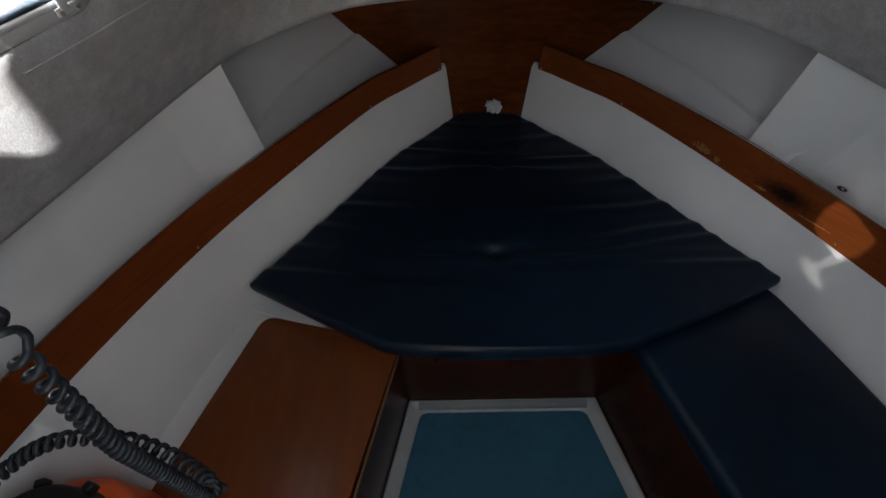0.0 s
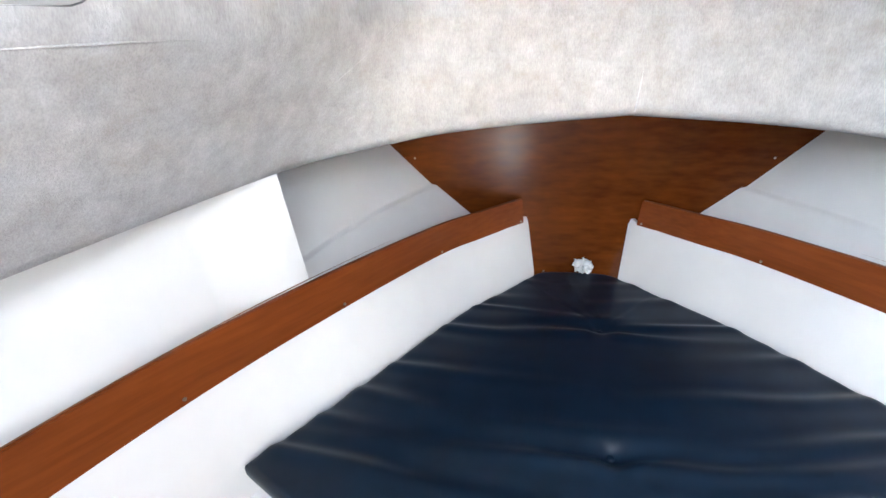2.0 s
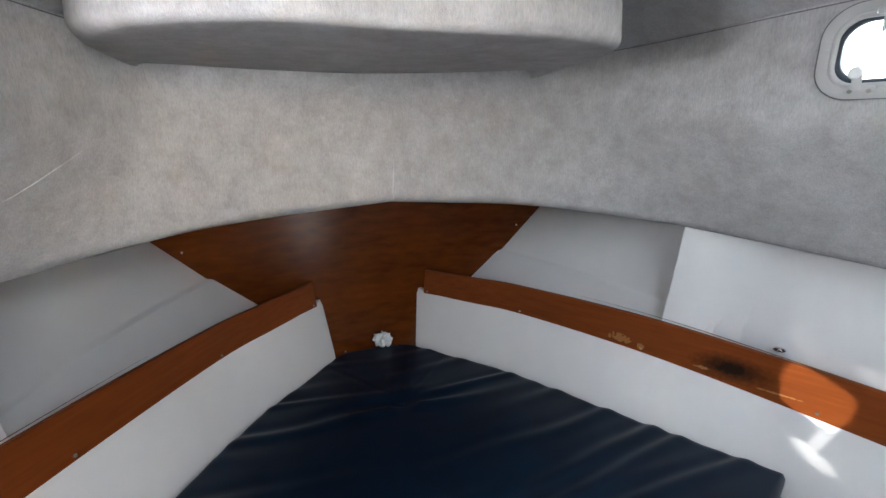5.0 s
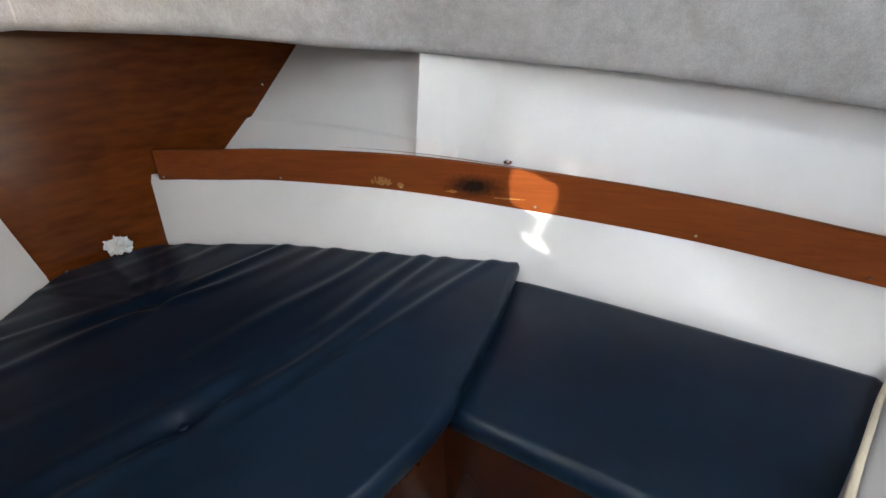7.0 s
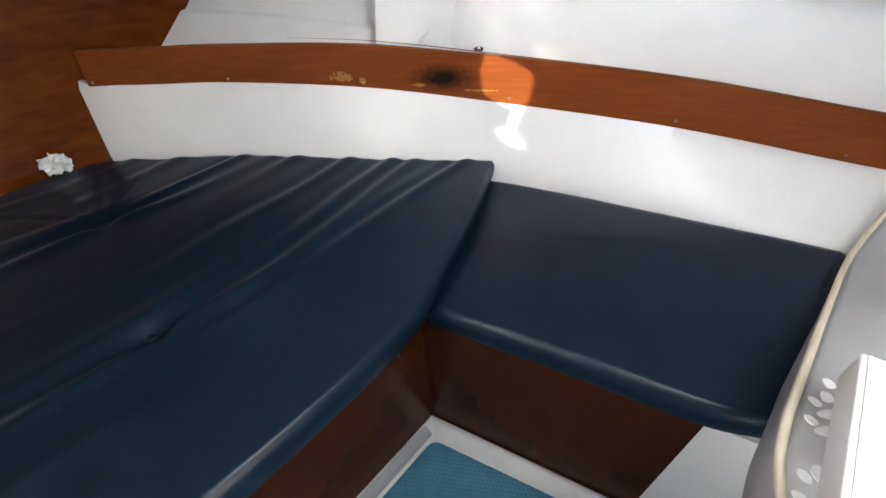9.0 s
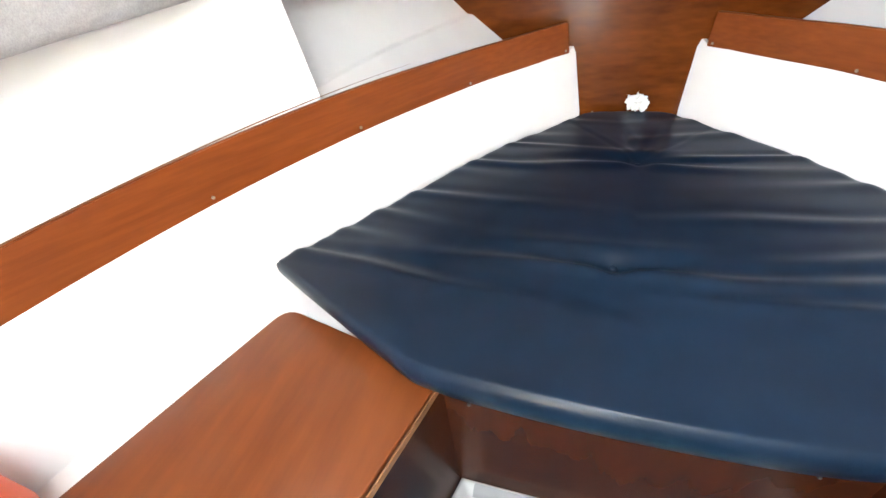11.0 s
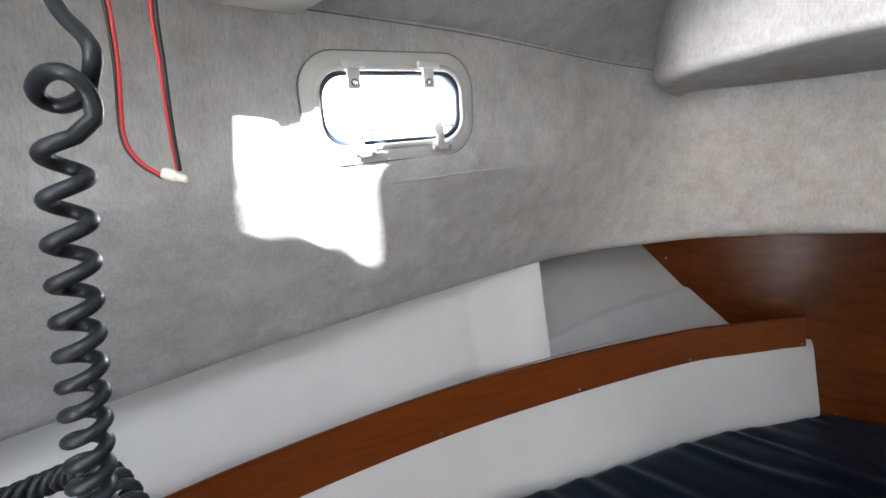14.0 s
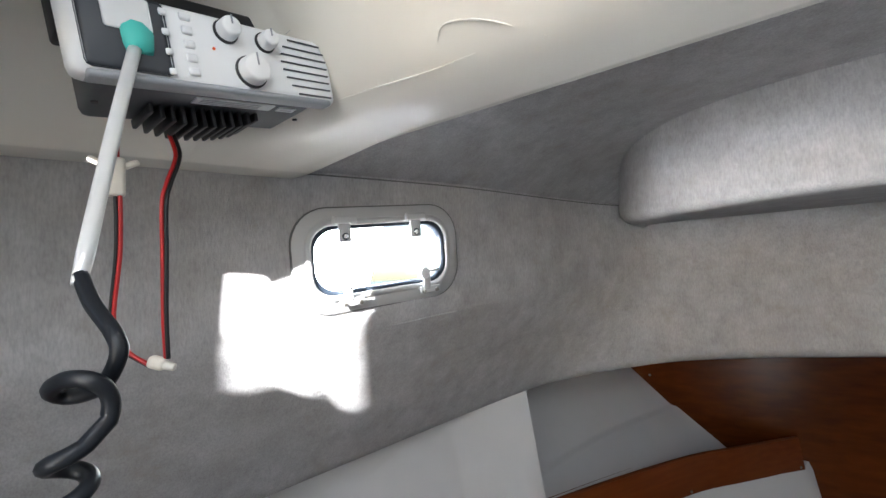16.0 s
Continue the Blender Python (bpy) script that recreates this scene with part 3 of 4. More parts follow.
tagged(part("berth_board", bm, M_GEL, smooth=False), "white berth base under the forward cushion", "berth base", kind="structure")
# seat tops
for side, word in ((-1, "port"), (1, "starboard")):
    out = [(0.392, -1.20), (0.70, -0.95), (1.0, -1.0), (1.16, -1.5), (1.42, -2.2), (1.5, -2.74), (0.745, -2.74)]
    out = [(x * side, y) for x, y in out]
    area = sum(a[0] * b[1] - b[0] * a[1] for a, b in zip(out, out[1:] + out[:1]))
    out = out if area > 0 else out[::-1]
    ob = part("seat_top_" + word, slab(out, 0.40, 0.432, 0.004), M_GEL, smooth=False)
    tagged(ob, "white gelcoat seat top along the cabin side", "seat top", kind="structure")

# transverse front and starboard side front, dark plywood
def board(a, b, z0, z1, t, skew=0.0):
    a, b = Vector((*a, 0)), Vector((*b, 0))
    d = (b - a).normalized()
    n = Vector((d.y, -d.x, 0)) * t
    rows = [[a + Vector((0, 0, z0)), b + d * -skew + Vector((0, 0, z0))], [a + Vector((0, 0, z1)), b + Vector((0, 0, z1))]]
    return solid(rows, n)


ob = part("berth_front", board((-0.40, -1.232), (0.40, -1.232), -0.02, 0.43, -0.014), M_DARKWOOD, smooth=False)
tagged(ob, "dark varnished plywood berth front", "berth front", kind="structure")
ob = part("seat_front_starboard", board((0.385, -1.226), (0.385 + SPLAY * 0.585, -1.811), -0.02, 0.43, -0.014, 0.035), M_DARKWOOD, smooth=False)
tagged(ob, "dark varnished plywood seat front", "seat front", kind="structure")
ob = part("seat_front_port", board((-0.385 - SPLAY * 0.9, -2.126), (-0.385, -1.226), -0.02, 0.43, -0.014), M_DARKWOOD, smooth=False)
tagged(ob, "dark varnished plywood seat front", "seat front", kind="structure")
ob = part("seat_moulding_starboard", board((0.385 + SPLAY * 0.555 + 0.004, -1.775), (0.385 + SPLAY * 1.5, -2.74), -0.02, 0.43, -0.014), M_GEL, smooth=False)
tagged(ob, "white gelcoat seat front moulding", "seat front", kind="structure")
ob = part("seat_moulding_port", board((-0.385 - SPLAY * 1.5, -2.74), (-0.385 - SPLAY * 0.9 - 0.003, -2.13), -0.02, 0.43, -0.014), M_GEL, smooth=False)
tagged(ob, "white gelcoat seat front moulding", "seat front", kind="structure")
for x, y, z in ((0.30, -1.248, 0.385), (-0.05, -1.248, 0.385), (-0.33, -1.248, 0.385)):
    tagged(part("front_screw", rod(frame_of((x, y + 0.014, z), (1, 0, 0), (0, -1, 0)), 0.004, 0.003, 0.004, 10), M_CLEAT), "steel screw in the berth front", "screw", "front screws")

# floor pan
pan_out = [(-0.383, -1.229), (-0.383 - SPLAY * 1.5, -2.74), (0.383 + SPLAY * 1.5, -2.74), (0.383, -1.229)]
def inset(out, d):
    return [(-0.383 + d, -1.229 - d), (-0.383 - SPLAY * 1.5 + d, -2.74 + d), (0.383 + SPLAY * 1.5 - d, -2.74 + d), (0.383 - d, -1.229 - d)]
def rounded(out, r, n=5):
    res = []
    m = len(out)
    for i, p in enumerate(out):
        p = Vector(p)
        a, b = (Vector(out[i - 1]) - p).normalized(), (Vector(out[(i + 1) % m]) - p).normalized()
        for k in range(n + 1):
            f = k / n
            q0, q1 = p + a * r * (1 - f), p + b * r * f
            res.append(tuple(q0.lerp(q1, f)))
    return res
loops = [(0.0, -0.004, 0.002), (0.001, 0.007, 0.003), (0.005, 0.010, 0.004), (0.011, 0.009, 0.006), (0.016, 0.004, 0.010), (0.036, -0.013, 0.018), (0.042, -0.015, 0.022), (0.048, -0.02, 0.028), (0.30, -0.02, 0.05)]
rows = [[(*p, z) for p in rounded(inset(pan_out, d), r)] for d, z, r in loops]
bm = grid(rows, closed=True)
bm.verts.ensure_lookup_table()
n = len(rows[0])
bm.faces.new([bm.verts[(len(rows) - 1) * n + k] for k in range(n)])
bmesh.ops.recalc_face_normals(bm, faces=bm.faces)
tagged(part("floor", bm, M_SOLE), "white moulded cabin sole with a raised rim", "floor", kind="structure")
# grey strip on the rim's slope across the front, ending short of the corners
rows = []
for d, z in ((0.0085, 0.0096), (0.0145, 0.0062), (0.025, -0.0025), (0.0360, -0.0118)):
    k = 0.345 - 0.25 * max(0, 0.016 - d)
    rows.append([Vector((x * k, -1.229 - d, z + 0.0012)) for x in (-1, -0.96, -0.5, 0, 0.5, 0.96, 1)])
part("rim_strip", solid(rows, (0, 0, -0.004)), M_RIM_STRIP, bpy.data.objects["floor"], "grey strip along the rim")
ob = part("floor_mat", slab(rounded(inset(pan_out, 0.048), 0.03), -0.019, -0.010, 0.003), M_MAT, smooth=False)
tagged(ob, "blue rubber floor mat with a diamond pattern", "floor mat")

# ---- forward cushion ----
def cushion():
    N, Mv = 170, 260
    fwd = curve([(-0.176, 0.0, 0), (-0.12, 0.045, 0), (0, 0.055, 0), (0.12, 0.045, 0), (0.172, 0.0, 0)], N)
    aft = curve([(-0.905, -1.036, 0), (-0.75, -1.118, 0), (-0.49, -1.252, 0), (-0.40, -1.288, 0), (-0.2, -1.306, 0), (0.0, -1.311, 0), (0.2, -1.306, 0), (0.33, -1.293, 0), (0.42, -1.262, 0), (0.70, -1.155, 0), (0.935, -1.046, 0)], N)
    edge = curve(LINER[:5], Mv)
    noise_at = lambda x, y, s: noise.noise(Vector((x, y, s)))

    def flat(u, v, shrink=1.0):
        i, j = u * N, v * Mv
        k = min(N - 1, int(i))
        a = fwd[k].lerp(fwd[k + 1], i - k)
        b = aft[k].lerp(aft[k + 1], i - k)
        p = a.lerp(b, v)
        q = min(Mv - 1, int(j))
        e = edge[q].lerp(edge[q + 1], j - q)
        st = edge[0].lerp(edge[-1], v)
        s = (2 * u - 1)
        p.x += (e.x - st.x) * s
        p.y += (e.y - st.y) * s * s
        return p

    rnd = random.Random(7)
    gathers = {}
    for sd in (-1, 1):
        y0, row = -0.06, []
        while y0 > -1.02:
            row.append((y0, rnd.uniform(0.04, 0.26), rnd.choice((0.10, 0.16, 0.32, 0.5)), rnd.uniform(0.014, 0.028), rnd.uniform(0.004, 0.013)))
            y0 -= rnd.uniform(0.06, 0.17)
        gathers[sd] = row

    def top_z(x, y, u, v):
        s = abs(2 * u - 1)
        z = 0.566 + 0.004 * noise_at(x * 3, y * 3, 8)
        # gathers that start at the side seams and die out towards the middle
        side = 1 if x > 0 else -1
        inset_by = (1 - s) * (0.17 + 0.74 * v)
        for y0, slope, reach, w, h in gathers[side]:
            d = (y - y0 + slope * inset_by + 0.010 * noise_at(x * 4, y0 * 9, 1.5)) / w
            if abs(d) < 4:
                k = h * math.exp(-inset_by / reach) * min(1, 0.45 + inset_by / 0.05)
                z += k * (math.exp(-d * d) - 0.55 * math.exp(-(d - 1.7) ** 2))
        # two tufted rows, each drawn down by its button
        for x0, y0, d in ((0.025, -0.385, 0.011), (-0.052, -0.915, 0.014)):
            yy = y - y0 + 0.018 * noise_at(x * 3, 0, y0) - 0.03 * abs(x - x0) * (1 if y0 < -0.6 else -1.2)
            near = math.exp(-((x - x0) / 0.22) ** 2)
            z -= 0.8 * d * math.exp(-(yy / 0.030) ** 2) * (0.1 + 0.9 * near)
            z += d * 1.05 * math.exp(-((yy + 0.040) / 0.024) ** 2) * (0.15 + 0.85 * near) * (1 - 0.8 * math.exp(-((x - x0) / 0.035) ** 2))
            z += d * 0.5 * math.exp(-((yy - 0.05) / 0.03) ** 2) * near
            z -= 0.013 * math.exp(-((x - x0) ** 2 + (y - y0) ** 2) / 0.0014)
        # creases that fan out from the forward button to the bow
        if y > -0.385:
            for lean, depth in ((-0.75, 0.002), (-0.18, 0.004), (0.30, 0.0035), (0.95, 0.002)):
                q = (x - 0.025 - lean * (y + 0.385)) / 0.014
                z -= depth * math.exp(-q * q) * min(1, (y + 0.385) / 0.04) * math.exp(-(y + 0.385) / 0.25)
                z += depth * 0.6 * math.exp(-(q - 1.8) ** 2) * min(1, (y + 0.385) / 0.04) * math.exp(-(y + 0.385) / 0.25)
        return z

    rows = []
    for j in range(Mv + 1):
        v = j / Mv
        row = []
        for i in range(N + 1):
            u = i / N
            p = flat(u, v)
            d = min((1 - abs(2 * u - 1)) * 0.55 * max(0.2, v), v * 0.6, (1 - v) * 1.3)
            dr = 0.013
            fall = dr * (1 - math.sqrt(max(0.0, 1 - (1 - min(1, d / dr)) ** 2))) if d < dr else 0
            p.z = top_z(p.x, p.y, u, v) - fall
            row.append(p)
        rows.append(row)
    bm = grid(rows)
    bm.verts.ensure_lookup_table()
    W = N + 1
    ring = [bm.verts[i] for i in range(W)] + [bm.verts[j * W + N] for j in range(1, Mv + 1)] + [bm.verts[Mv * W + i] for i in range(N - 1, -1, -1)] + [bm.verts[j * W] for j in range(Mv - 1, 0, -1)]
    c = sum((v.co for v in ring), Vector()) / len(ring)
    prev = ring
    for zz, k in ((0.545, 1.004), (0.525, 1.004), (0.505, 0.998), (0.485, 0.988), (0.462, 0.972), (0.444, 0.950)):
        new_ring = [bm.verts.new((c.x + (v.co.x - c.x) * k, c.y + (v.co.y - c.y) * k, zz)) for v in ring]
        for i in range(len(ring)):
            j = (i + 1) % len(ring)
            bm.faces.new((prev[i], prev[j], new_ring[j], new_ring[i]))
        prev = new_ring
    bm.faces.new(prev)
    bmesh.ops.recalc_face_normals(bm, faces=bm.faces)
    return bm


t = thing("berth_cushion", (0, -0.7, 0.442), "large wrinkled navy vinyl cushion filling the forward berth", "cushion")
part("cover", cushion(), M_VINYL, t)
for x, y in ((0.025, -0.385), (-0.052, -0.915)):
    part("button", rod(Matrix.Translation((x, y, 0.5425)), 0.011, 0.008, 0.007, 16, 0.002), M_VINYL, t, "covered tuft button")

# starboard seat cushion
def pad(fore, aft, inner, outer, z0, z1, r, n=48):
    """A cushion between four plan edges with rounded rims; inner and outer run from fore to aft."""
    f, a = curve([(*p, 0) for p in fore], n), curve([(*p, 0) for p in aft], n)
    i_, o = curve([(*p, 0) for p in inner], n), curve([(*p, 0) for p in outer], n)
    rows = []
    for jj in range(n + 1):
        v = jj / n
        row = []
        for ii in range(n + 1):
            u = ii / n
            p = f[ii].lerp(a[ii], v) + i_[jj].lerp(o[jj], u)
            p -= f[0].lerp(f[n], u).lerp(a[0].lerp(a[n], u), v)
            d = min(u * 0.6, (1 - u) * 0.6, v * 0.85, (1 - v) * 0.85)
            k = 1 - min(1, d / r)
            p.z = z1 + 0.008 * math.sin(math.pi * u) * math.sin(math.pi * v) - r * (1 - math.sqrt(max(0, 1 - k * k))) + 0.003 * noise.noise(Vector((p.x * 5, p.y * 5, 2)))
            row.append(p)
        rows.append(row)
    bm = grid(rows)
    bm.verts.ensure_lookup_table()
    W = n + 1
    ring = [bm.verts[k] for k in range(W)] + [bm.verts[j2 * W + n] for j2 in range(1, W)] + [bm.verts[n * W + k] for k in range(n - 1, -1, -1)] + [bm.verts[j2 * W] for j2 in range(n - 1, 0, -1)]
    c = sum((v.co for v in ring), Vector()) / len(ring)
    prev = ring
    for zz, k in (((z0 + z1) / 2, 1.003), (z0 + r * 0.4, 0.998), (z0, 0.985)):
        nxt = [bm.verts.new((c.x + (v.co.x - c.x) * k, c.y + (v.co.y - c.y) * k, zz)) for v in ring]
        for k2 in range(len(ring)):
            q = (k2 + 1) % len(ring)
            bm.faces.new((prev[k2], prev[q], nxt[q], nxt[k2]))
        prev = nxt
    bm.faces.new(prev)
    bmesh.ops.recalc_face_normals(bm, faces=bm.faces)
    return bm


t = thing("seat_cushion", (0.8, -1.5, 0.432), "smooth navy vinyl seat cushion on the side seat", "cushion")
part("cover", pad([(0.385, -1.258), (0.66, -1.12), (0.932, -1.00)], [(0.555, -1.895), (0.62, -1.918), (0.85, -1.93), (1.165, -1.945)],
                  [(0.385, -1.258), (0.455, -1.54), (0.515, -1.80), (0.555, -1.895)], [(0.932, -1.00), (1.012, -1.30), (1.10, -1.65), (1.165, -1.945)], 0.428, 0.490, 0.022), M_VINYL, t)

# port locker lid
lid = rounded([(-0.868, -1.100), (-1.02, -1.62), (-1.18, -2.2), (-0.605, -2.2), (-0.497, -1.67), (-0.386, -1.216)], 0.05)
area = sum(a[0] * b[1] - b[0] * a[1] for a, b in zip(lid, lid[1:] + lid[:1]))
lid = lid if area > 0 else lid[::-1]
t = thing("locker_lid", (-0.7, -1.6, 0.432), "varnished mahogany locker lid on the white seat", "lid")
part("panel", slab(lid, 0.433, 0.452, 0.004), M_WOOD, t, smooth=True)
part("edge_strip", solid([[Vector((-0.3865, -1.235, z)), Vector((-0.6035, -2.18, z))] for z in (0.434, 0.4515)], (0.0035, -0.0008, 0)), M_EDGE, t, "pale plywood edge")

# ---- windows ----
for side in (-1, 1):
    m = window_frame_at(side)
    t = thing("cabin_window", m.translation, "opening cabin window with a grey frame and two hinges", "window", "cabin windows", "")
    prof = [(0.002, -0.012), (0.002, 0.002), (0.003, 0.0032), (0.020, 0.0040), (0.0215, 0.0075), (0.027, 0.0085), (0.030, 0.006), (0.0305, -0.05)]
    rows = [[m @ Vector((x, y, z)) for x, y in round_rect(WIN_W - 2 * d, WIN_H - 2 * d, 0.058 - d * 0.8)] for d, z in prof]
    bm = grid(rows, closed=True)
    bmesh.ops.recalc_face_normals(bm, faces=bm.faces)
    part("frame", bm, M_ALU, t)
    # dark ring painted in for the shaded gap round the frame plate
    prof = [(0.0005, -0.004), (0.0002, 0.0018), (0.0015, 0.0028), (0.0025, 0.0018)]
    rows = [[m @ Vector((x, y, z)) for x, y in round_rect(WIN_W - 2 * d, WIN_H - 2 * d, 0.058 - d * 0.8)] for d, z in prof]
    part("gap_line", grid(rows, closed=True), M_SHADE_LINE, t, "thin dark ring drawn for the shaded gap round the frame")
    prof = [(0.0285, -0.004), (0.0285, 0.003), (0.034, 0.004), (0.036, -0.002), (0.036, -0.014)]
    rows = [[m @ Vector((x, y, z)) for x, y in round_rect(WIN_W - 2 * d, WIN_H - 2 * d, 0.036)] for d, z in prof]
    part("seal", grid(rows, closed=True), M_SEAL, t, "dark rubber seal")
    bm = bmesh.new()
    vs = [bm.verts.new(m @ Vector((x, y, -0.004))) for x, y in round_rect(WIN_W - 0.062, WIN_H - 0.062, 0.036)]
    bm.faces.new(vs)
    r = bmesh.ops.extrude_face_region(bm, geom=bm.faces[:])
    bmesh.ops.translate(bm, verts=[v for v in r["geom"] if isinstance(v, bmesh.types.BMVert)], vec=m.to_3x3() @ Vector((0, 0, -0.006)))
    bmesh.ops.recalc_face_normals(bm, faces=bm.faces)
    g = part("pane", bm, M_GLASS, t, smooth=False)
    g.visible_shadow = False
    for hx in (-0.070, 0.058):
        hx = hx * (1 if side < 0 else -1)
        h = part("hinge", box(m @ Matrix.Translation((hx, WIN_H / 2 - 0.021, 0.015)), 0.040, 0.012, 0.009, 0.003), M_ALU, t)
        part("strap", box(m @ Matrix.Translation((hx, WIN_H / 2 - 0.038, 0.012)), 0.020, 0.036, 0.006, 0.002), M_ALU, h)
        part("washer", rod(m @ Matrix.Translation((hx, WIN_H / 2 - 0.047, 0.0145)), 0.0058, 0.0055, 0.0015, 16), M_SEAL, h)
        part("bolt", rod(m @ Matrix.Translation((hx, WIN_H / 2 - 0.047, 0.0155)), 0.0046, 0.0036, 0.003, 14, 0.001), M_CHROME, h)
    for hx in ((0.079, -0.066) if side < 0 else (-0.079, 0.066)):
        h = part("latch_plate", box(m @ Matrix.Translation((hx, -WIN_H / 2 + 0.018, 0.014)), 0.042, 0.013, 0.005, 0.002), M_ALU, t)
        part("latch_arm", box(m @ Matrix.Translation((hx - 0.006, -WIN_H / 2 + 0.032, 0.015)), 0.014, 0.026, 0.006, 0.002), M_ALU, h)
        part("knob", rod(m @ Matrix.Translation((hx - 0.010, -WIN_H / 2 + 0.048, 0.010)), 0.012, 0.010, 0.010, 20, 0.002), M_PLASTIC, h)
        part("lever", tube([m @ Vector((hx - 0.008, -WIN_H / 2 + 0.050, 0.016)), m @ Vector((hx + 0.018 * (1 if side < 0 else -1), -WIN_H / 2 + 0.052, 0.018))], 0.0022), M_ALU, h)
        for dx in (-0.013, 0.013):
            part("screw", rod(m @ Matrix.Translation((hx + dx, -WIN_H / 2 + 0.016, 0.0165)), 0.004, 0.003, 0.002, 12), M_CLEAT, h)

# ---- cream overhead moulding aft, with the hatch opening ----
# hole of the added plate, cut to shape the sun patch
HOLE = [(-0.828, -2.078), (-0.808, -2.045), (-0.8, -2.076), (-0.784, -1.938), (-0.72, -1.981), (-0.722, -2.1), (-0.73, -2.578), (-0.739, -2.653), (-0.752, -2.526), (-0.758, -2.582), (-0.773, -2.532), (-0.791, -2.592), (-0.788, -2.467), (-0.788, -2.367)]
def half_at(y):
    for a, b in zip(top, top[1:]):
        if a.y >= y >= b.y and a.x > 0.2:
            return a.x + (b.x - a.x) * (a.y - y) / max(1e-6, a.y - b.y)
    return 1.36

HX0, HX1 = min(p[0] for p in HOLE), max(p[0] for p in HOLE)
HY0, HY1 = min(p[1] for p in HOLE), max(p[1] for p in HOLE)


# the radio's front
RADIO_W, RADIO_H = 0.196, 0.062
_left, _right = Vector((-0.686, -1.751, 1.686)), Vector((-0.668, -1.558, 1.718))
RADIO = frame_of((_left + _right) / 2, _right - _left, Vector((0, 0, 1)))


def overhead():
    """Lip along the front, then a recess whose roof has the hatch opening."""
    bm = bmesh.new()
    n = 260
    def edge(z, k):
        """The moulding turns down to the joint along the cabin side."""
        return z - (z - 1.668) * min(1, max(0, abs(k) / n - 0.72) / 0.20)

    prof = [(-1.445, 1.95), (-1.432, 1.74), (-1.430, 1.700), (-1.437, 1.690), (-1.455, 1.686), (-1.51, 1.688), (-1.535, 1.694), (-1.56, 1.716), (-1.60, 1.775)]
    rows = []
    for y, z in prof:
        w = half_at(y) + 0.03
        rows.append([bm.verts.new((w * k / n, y, (1.975 if -0.20 < w * k / n < 0.42 else edge(z, k)) if y < -1.45 else z)) for k in range(-n, n + 1)])
    for a, b in zip(rows, rows[1:]):
        for i in range(2 * n):
            bm.faces.new((a[i], a[i + 1], b[i + 1], b[i]))

    # roof of the recess, left open where the added sun mask plate lies
    def inside(x, y):
        return HX0 - 0.03 < x < HX1 + 0.03 and HY0 - 0.03 < y < HY1 + 0.03
    last = None
    ys = [-1.60 - 0.18 * k / 16 for k in range(16)] + [-1.78 - 0.08 * k / 40 for k in range(40)] + [-1.86 - 0.89 * k / 60 for k in range(61)]
    for y in ys:
        w = half_at(y) + 0.03
        f = min(1, max(0, (-1.78 - y) / 0.06))
        row = []
        for k in range(-n, n + 1):
            x = w * k / n
            deep = 0.07 * min(1, max(0, (0.16 - abs(x + 0.64)) / 0.03)) * min(1, max(0, (-1.60 - y) / 0.04))
            row.append(bm.verts.new((x, y, edge(1.975 if (-0.57 if y < -1.70 else -0.20) < x < 0.42 else 1.775 + deep - f * (0.075 + deep), k))))
        if last:
            for i in range(2 * n):
                c = (row[i].co + last[i + 1].co) / 2
                if not inside(c.x, c.y) and not (abs(c.x) < 0.37 and -2.60 < c.y < -1.90):
                    bm.faces.new((last[i], last[i + 1], row[i + 1], row[i]))
        last = row
    return bm


tagged(part("ceiling_aft", overhead(), M_CREAM), "cream gelcoat overhead moulding with a rounded lip", "overhead moulding", kind="structure")

for run, r in (([(-0.678, -1.546, 1.698), (-0.626, -1.544, 1.696), (-0.579, -1.540, 1.694), (-0.547, -1.538, 1.693), (-0.506, -1.538, 1.693)], 0.0009),
               ([(-0.533, -1.553, 1.706), (-0.526, -1.559, 1.712), (-0.514, -1.560, 1.713), (-0.486, -1.553, 1.706), (-0.447, -1.526, 1.690)], 0.0009)):
    p = [q + Vector((0, 0.0006, 0.0012)) for q in curve(run, 20)]
    part("moulded_ridge", tube(p, [r * math.sin(math.pi * (0.08 + 0.84 * k / 20)) for k in range(21)], 8), M_CREAM, bpy.data.objects["ceiling_aft"])
# unseen plate added to trim the sun to its patch on the port lining
bm = bmesh.new()
loops = []
for ring in ([(HX0 - 0.06, HY0 - 0.06), (HX1 + 0.06, HY0 - 0.06), (HX1 + 0.06, HY1 + 0.06), (HX0 - 0.06, HY1 + 0.06)], rounded(HOLE, 0.010, 4)):
    vs = [bm.verts.new((x, y, 1.7045)) for x, y in ring]
    loops += [bm.edges.new((vs[k - 1], vs[k])) for k in range(len(vs))]
bmesh.ops.triangle_fill(bm, use_beauty=True, use_dissolve=False, edges=loops)
tagged(part("sun_mask", bm, M_CREAM, smooth=False), "unseen cream plate with a hole that shapes the sun patch", "hatch", kind="structure")

# unseen aft bulkhead closes the cabin, sill and slot sized for light; water outside
bm = bmesh.new()
for x0, x1, z0, z1 in ((-2.0, -0.35, -0.1, 1.72), (0.35, 2.0, -0.1, 1.72), (-0.35, -0.315, -0.1, 1.30), (-0.165, 0.35, -0.1, 1.30), (-0.315, -0.165, -0.1, 0.30), (-0.44, 0.44, 1.90, 2.0)):
    b2 = box(Matrix.Translation(((x0 + x1) / 2, Y_AFT - 0.02, (z0 + z1) / 2)), x1 - x0, 0.03, z1 - z0)
    tmp = bpy.data.meshes.new("wall_piece")
    b2.to_mesh(tmp)
    b2.free()
    bm.from_mesh(tmp)
    bpy.data.meshes.remove(tmp)
